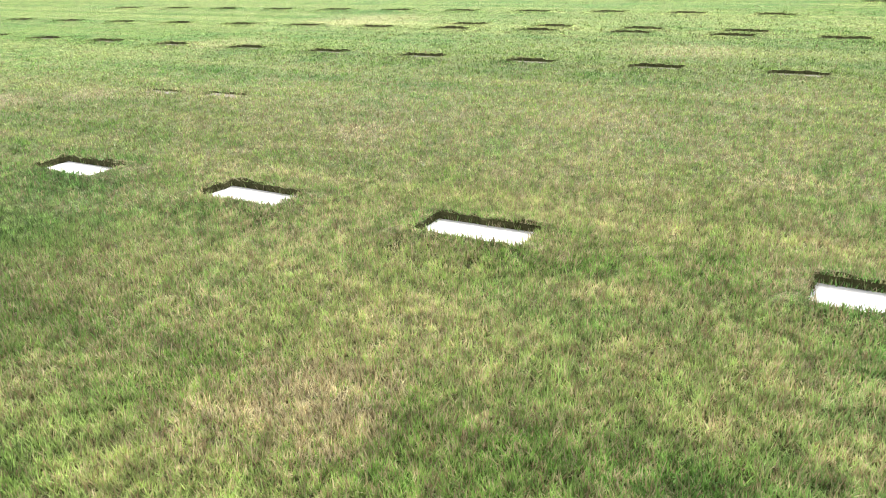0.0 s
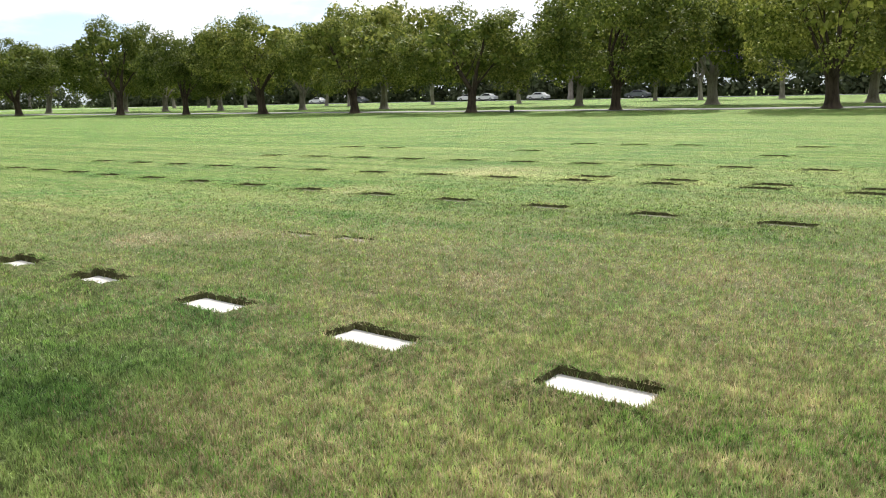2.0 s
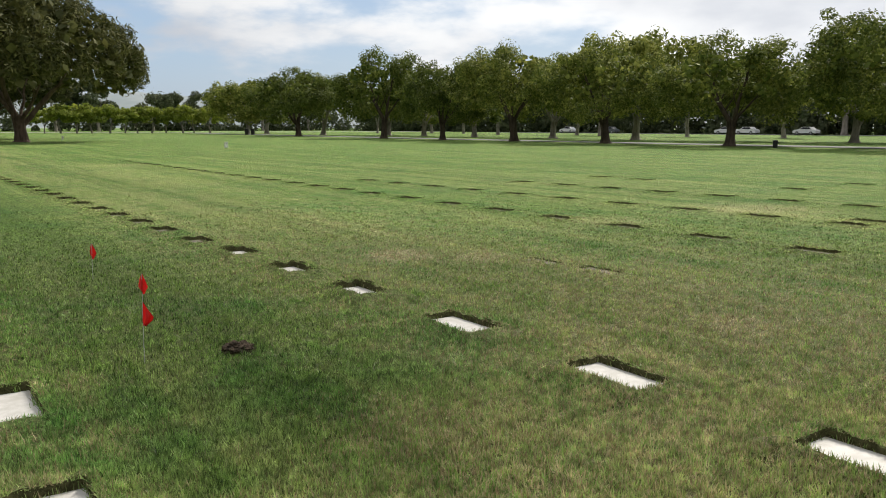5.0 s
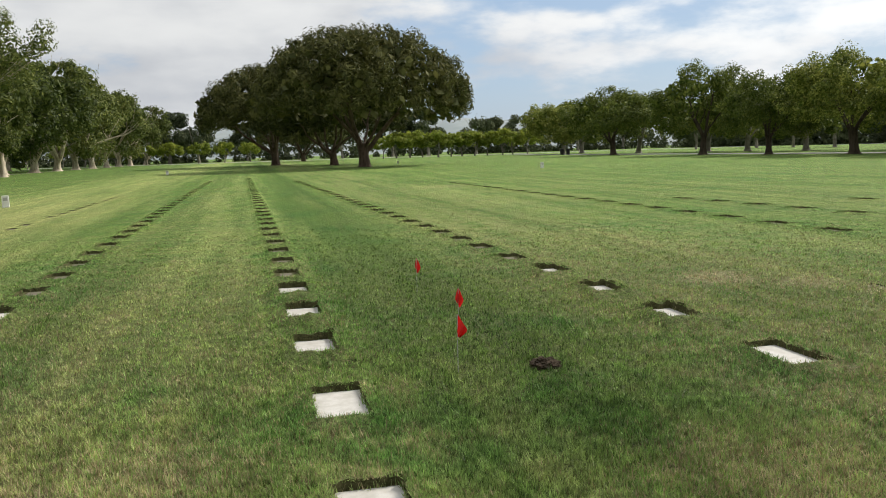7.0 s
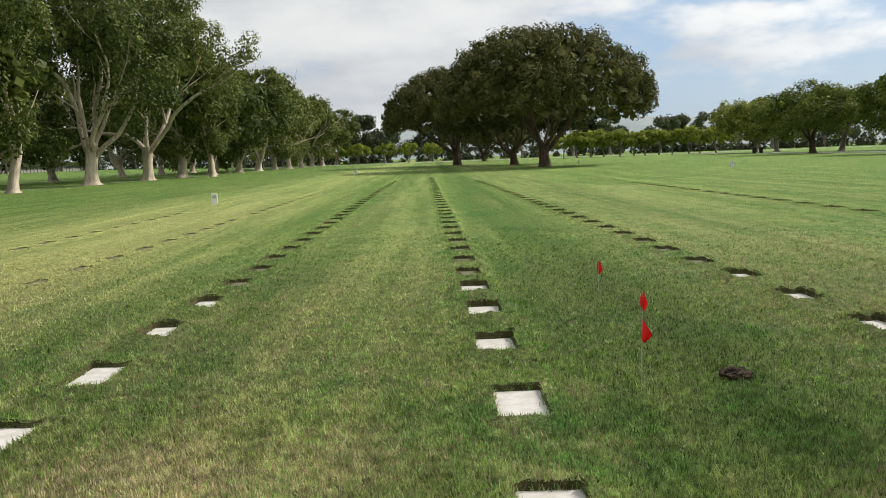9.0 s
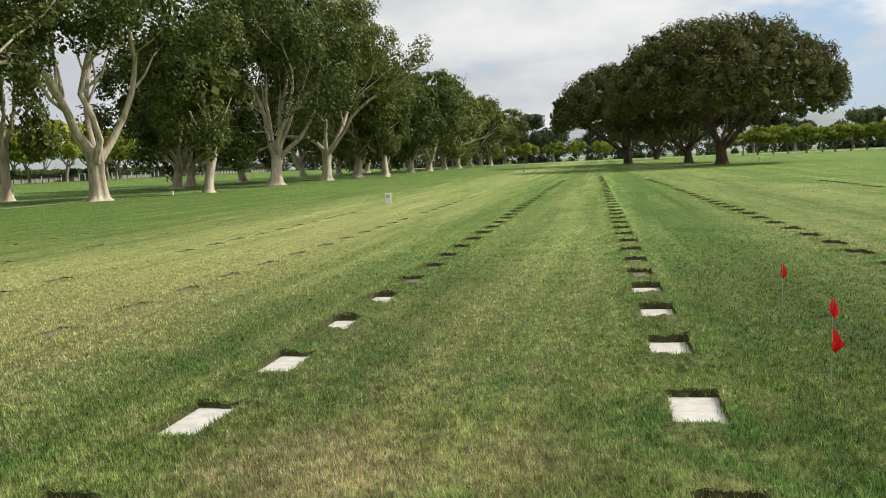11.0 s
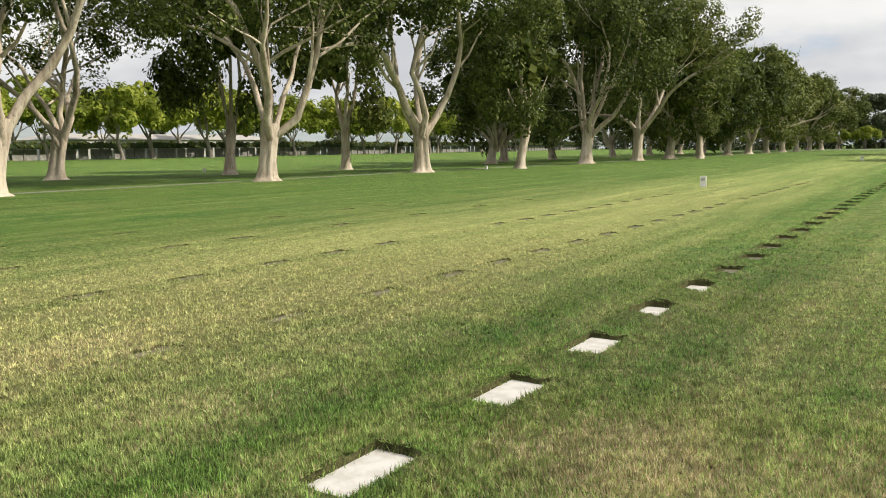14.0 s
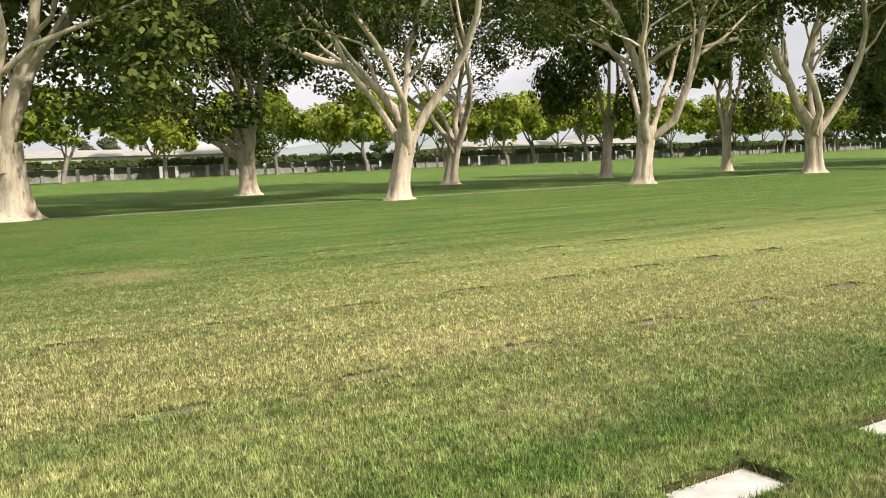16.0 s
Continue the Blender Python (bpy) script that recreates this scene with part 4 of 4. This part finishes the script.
# ---- woods that close the view ----
G = "woods round the cemetery"
for i in range(22):
    plant("far", 1 + i % 3, -150 + 15 * i + random.uniform(-4, 4), 270 + random.uniform(-8, 40), random.uniform(1.1, 1.7), random.uniform(0.9, 1.2), None, G)
for i in range(18):
    plant("far", 1 + i % 3, 140 + random.uniform(0, 25), -60 + 17.0 * i + random.uniform(-3, 3), random.uniform(1.0, 1.45), random.uniform(0.9, 1.2), None, G)
for i in range(14):
    plant("far", 1 + i % 3, 100 + random.uniform(-5, 8), -40 + 16.0 * i + random.uniform(-4, 4), random.uniform(0.75, 1.0), random.uniform(0.9, 1.1), None, G)
for i in range(14):
    plant("far", 1 + i % 3, -165 - random.uniform(0, 25), -80 + 27.0 * i + random.uniform(-4, 4), random.uniform(0.6, 0.95), random.uniform(0.8, 1.1), None, G)
def thicket(x0, x1, y0, y1, n, top, seed):
    gen = np.random.default_rng(seed)
    c = np.stack([gen.uniform(x0, x1, n), gen.uniform(y0, y1, n), top * gen.uniform(0.0, 1.0, n) ** 1.2], 1)
    v, f = leaf_cloud(c, gen.uniform(1.0, 2.2, n), 38, 0.62, gen)
    v[:, 2] = np.maximum(v[:, 2], 0.02)
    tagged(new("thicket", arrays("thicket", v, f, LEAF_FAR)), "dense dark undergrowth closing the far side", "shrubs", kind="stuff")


thicket(144, 156, -70, 260, 2400, 9.5, 11)
thicket(-150, 160, 280, 296, 1100, 7.0, 12)
thicket(-200, -184, -90, 260, 700, 5.0, 13)
plant("purple", 1, 106.0, 35.0, 1.35, 1.0)
plant("purple", 1, -42.0, 232.0, 1.4, 1.0)

# ---- west fence: pale wall panels under a clipped hedge ----


def west_fence():
    f = tagged(new("fence_wall"), "pale panel wall between posts under a dark clipped hedge", "wall", kind="structure")
    f.location = (-121, 0, ground_z(-121))
    panel = box_mesh("panel", -0.06, 0.06, -0.86, 0.86, -0.03, 1.7, PANEL)
    pier = box_mesh("pier", -0.22, 0.22, -0.22, 0.22, -0.03, 2.9, PANEL, 0.02)
    for i in range(150):
        y = -40 + i * 2.2
        p = part("panel", panel, f)
        p.location = (0, y, 0)
        if i % 3 == 0:
            q = part("pier", pier, f)
            q.location = (0, y + 1.1, 0)
    gen = np.random.default_rng(9)
    c = np.stack([gen.uniform(-0.5, 0.3, 2400), gen.uniform(-42, 290, 2400), gen.uniform(2.0, 2.7, 2400)], 1)
    v, q = leaf_cloud(c, gen.uniform(0.2, 0.36, len(c)), 18, 0.32, gen)
    h = tagged(new("hedge", arrays("hedge", v, q, LEAF_FIG)), "long dark clipped hedge along the west wall", "hedge")
    h.location = (-120.3, 0, ground_z(-121))
    part("hedge_core", box_mesh("hedge_core", -0.35, 0.35, -42, 290, 1.73, 2.6, HEDGE, 0.1), h)


west_fence()

# ---- buildings beyond the fence ----


def building(x, y, w, d, h, turn):
    t = thing("low_building", "long low pale stucco building beyond the trees", "building", "", (x, y, ground_z(x)), turn)
    part("wall", box_mesh("wall", -w / 2, w / 2, -d / 2, d / 2, -0.05, h, STUCCO), t)
    bm = bmesh.new()
    v = [bm.verts.new(c) for c in ((-w / 2 - 0.4, -d / 2 - 0.4, h + 0.003), (w / 2 + 0.4, -d / 2 - 0.4, h + 0.003), (w / 2 + 0.4, d / 2 + 0.4, h + 0.003), (-w / 2 - 0.4, d / 2 + 0.4, h + 0.003), (-w / 2 + d / 3, 0, h + 1.3), (w / 2 - d / 3, 0, h + 1.3))]
    for q in ((0, 1, 5, 4), (1, 2, 5), (2, 3, 4, 5), (3, 0, 4), (3, 2, 1, 0)):
        bm.faces.new([v[i] for i in q])
    part("roof", from_bm("roof", bm, ROOF), t, "shallow brown tiled roof")
    win = box_mesh("window", -0.8, 0.8, -0.04, 0.04, -0.55, 0.55, GLASS)
    for i in range(int(w / 4)):
        o = part("window", win, t)
        o.location = (-w / 2 + 2 + 4 * i, -d / 2 - 0.02, h * 0.55)


building(-150, 22, 54, 12, 3.9, -90)
building(-150, 115, 60, 12, 3.8, -90)

# ---- parked cars beyond the avenue ----


def car(x, y, turn, mat, label):
    t = thing("parked_car", label, "car", "parked cars", (x, y, 0.035), turn)
    prof = [(-2.15, 0.32), (-2.2, 0.75), (-1.95, 0.95), (-1.5, 1.0), (-1.05, 1.42), (0.35, 1.46), (1.0, 1.02), (1.85, 0.9), (2.15, 0.7), (2.15, 0.32)]
    bm = bmesh.new()
    left = [bm.verts.new((px, -0.86 + 0.14 * (pz > 1.2), pz)) for px, pz in prof]
    right = [bm.verts.new((px, 0.86 - 0.14 * (pz > 1.2), pz)) for px, pz in prof]
    bm.faces.new(left)
    bm.faces.new(right[::-1])
    for i in range(len(prof)):
        j = (i + 1) % len(prof)
        bm.faces.new((left[i], right[i], right[j], left[j]))
    part("body", from_bm("body", bm, mat), t)
    for s in (-1, 1):
        bm = bmesh.new()
        v = [bm.verts.new(c) for c in ((-1.3, s * 0.872, 1.03), (-0.95, s * 0.745, 1.37), (0.3, s * 0.745, 1.40), (0.82, s * 0.872, 1.04))]
        bm.faces.new(v)
        bmesh.ops.solidify(bm, geom=bm.faces[:], thickness=0.02)
        part("side_window", from_bm("side_window", bm, GLASS), t)
        for wx in (-1.35, 1.3):
            bm = bmesh.new()
            bmesh.ops.create_cone(bm, cap_ends=True, segments=18, radius1=0.32, radius2=0.32, depth=0.2, matrix=Matrix.Translation((wx, s * 0.8, 0.31)) @ Matrix.Rotation(math.pi / 2, 4, "X"))
            wheel = part("wheel", from_bm("wheel", bm, RUBBER), t)
            bm = bmesh.new()
            bmesh.ops.create_cone(bm, cap_ends=True, segments=14, radius1=0.19, radius2=0.17, depth=0.22, matrix=Matrix.Translation((wx, s * 0.805, 0.31)) @ Matrix.Rotation(math.pi / 2, 4, "X"))
            part("rim", from_bm("rim", bm, WIRE), wheel)


for i, cy in enumerate((59, 80, 92, 97, 128, 142)):
    car(139.0 + 0.4 * (i % 2), cy, 91 + i, CAR_GREY if i in (0, 4) else CAR_WHITE, "dark grey car parked on the far road" if i in (0, 4) else "white car parked on the far road")

# ---- far hills ----


def hills():
    v, f, n = [], [], 120
    for i in range(n + 1):
        a = radians(-70 + 150 * i / n)
        h = 34 + 26 * noise.noise(Vector((i * 0.11, 3.1, 0))) + 8 * noise.noise(Vector((i * 0.5, 8.2, 0)))
        for r, z in ((820, -1.0), (900, h * 0.6), (1000, h), (1150, -1.0)):
            v.append((r * math.sin(a), r * math.cos(a), z))
    for i in range(n):
        for k in range(3):
            f.append((4 * i + k, 4 * i + 4 + k, 4 * i + 5 + k, 4 * i + 1 + k))
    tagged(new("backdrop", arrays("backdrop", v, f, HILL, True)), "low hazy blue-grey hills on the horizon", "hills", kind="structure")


hills()
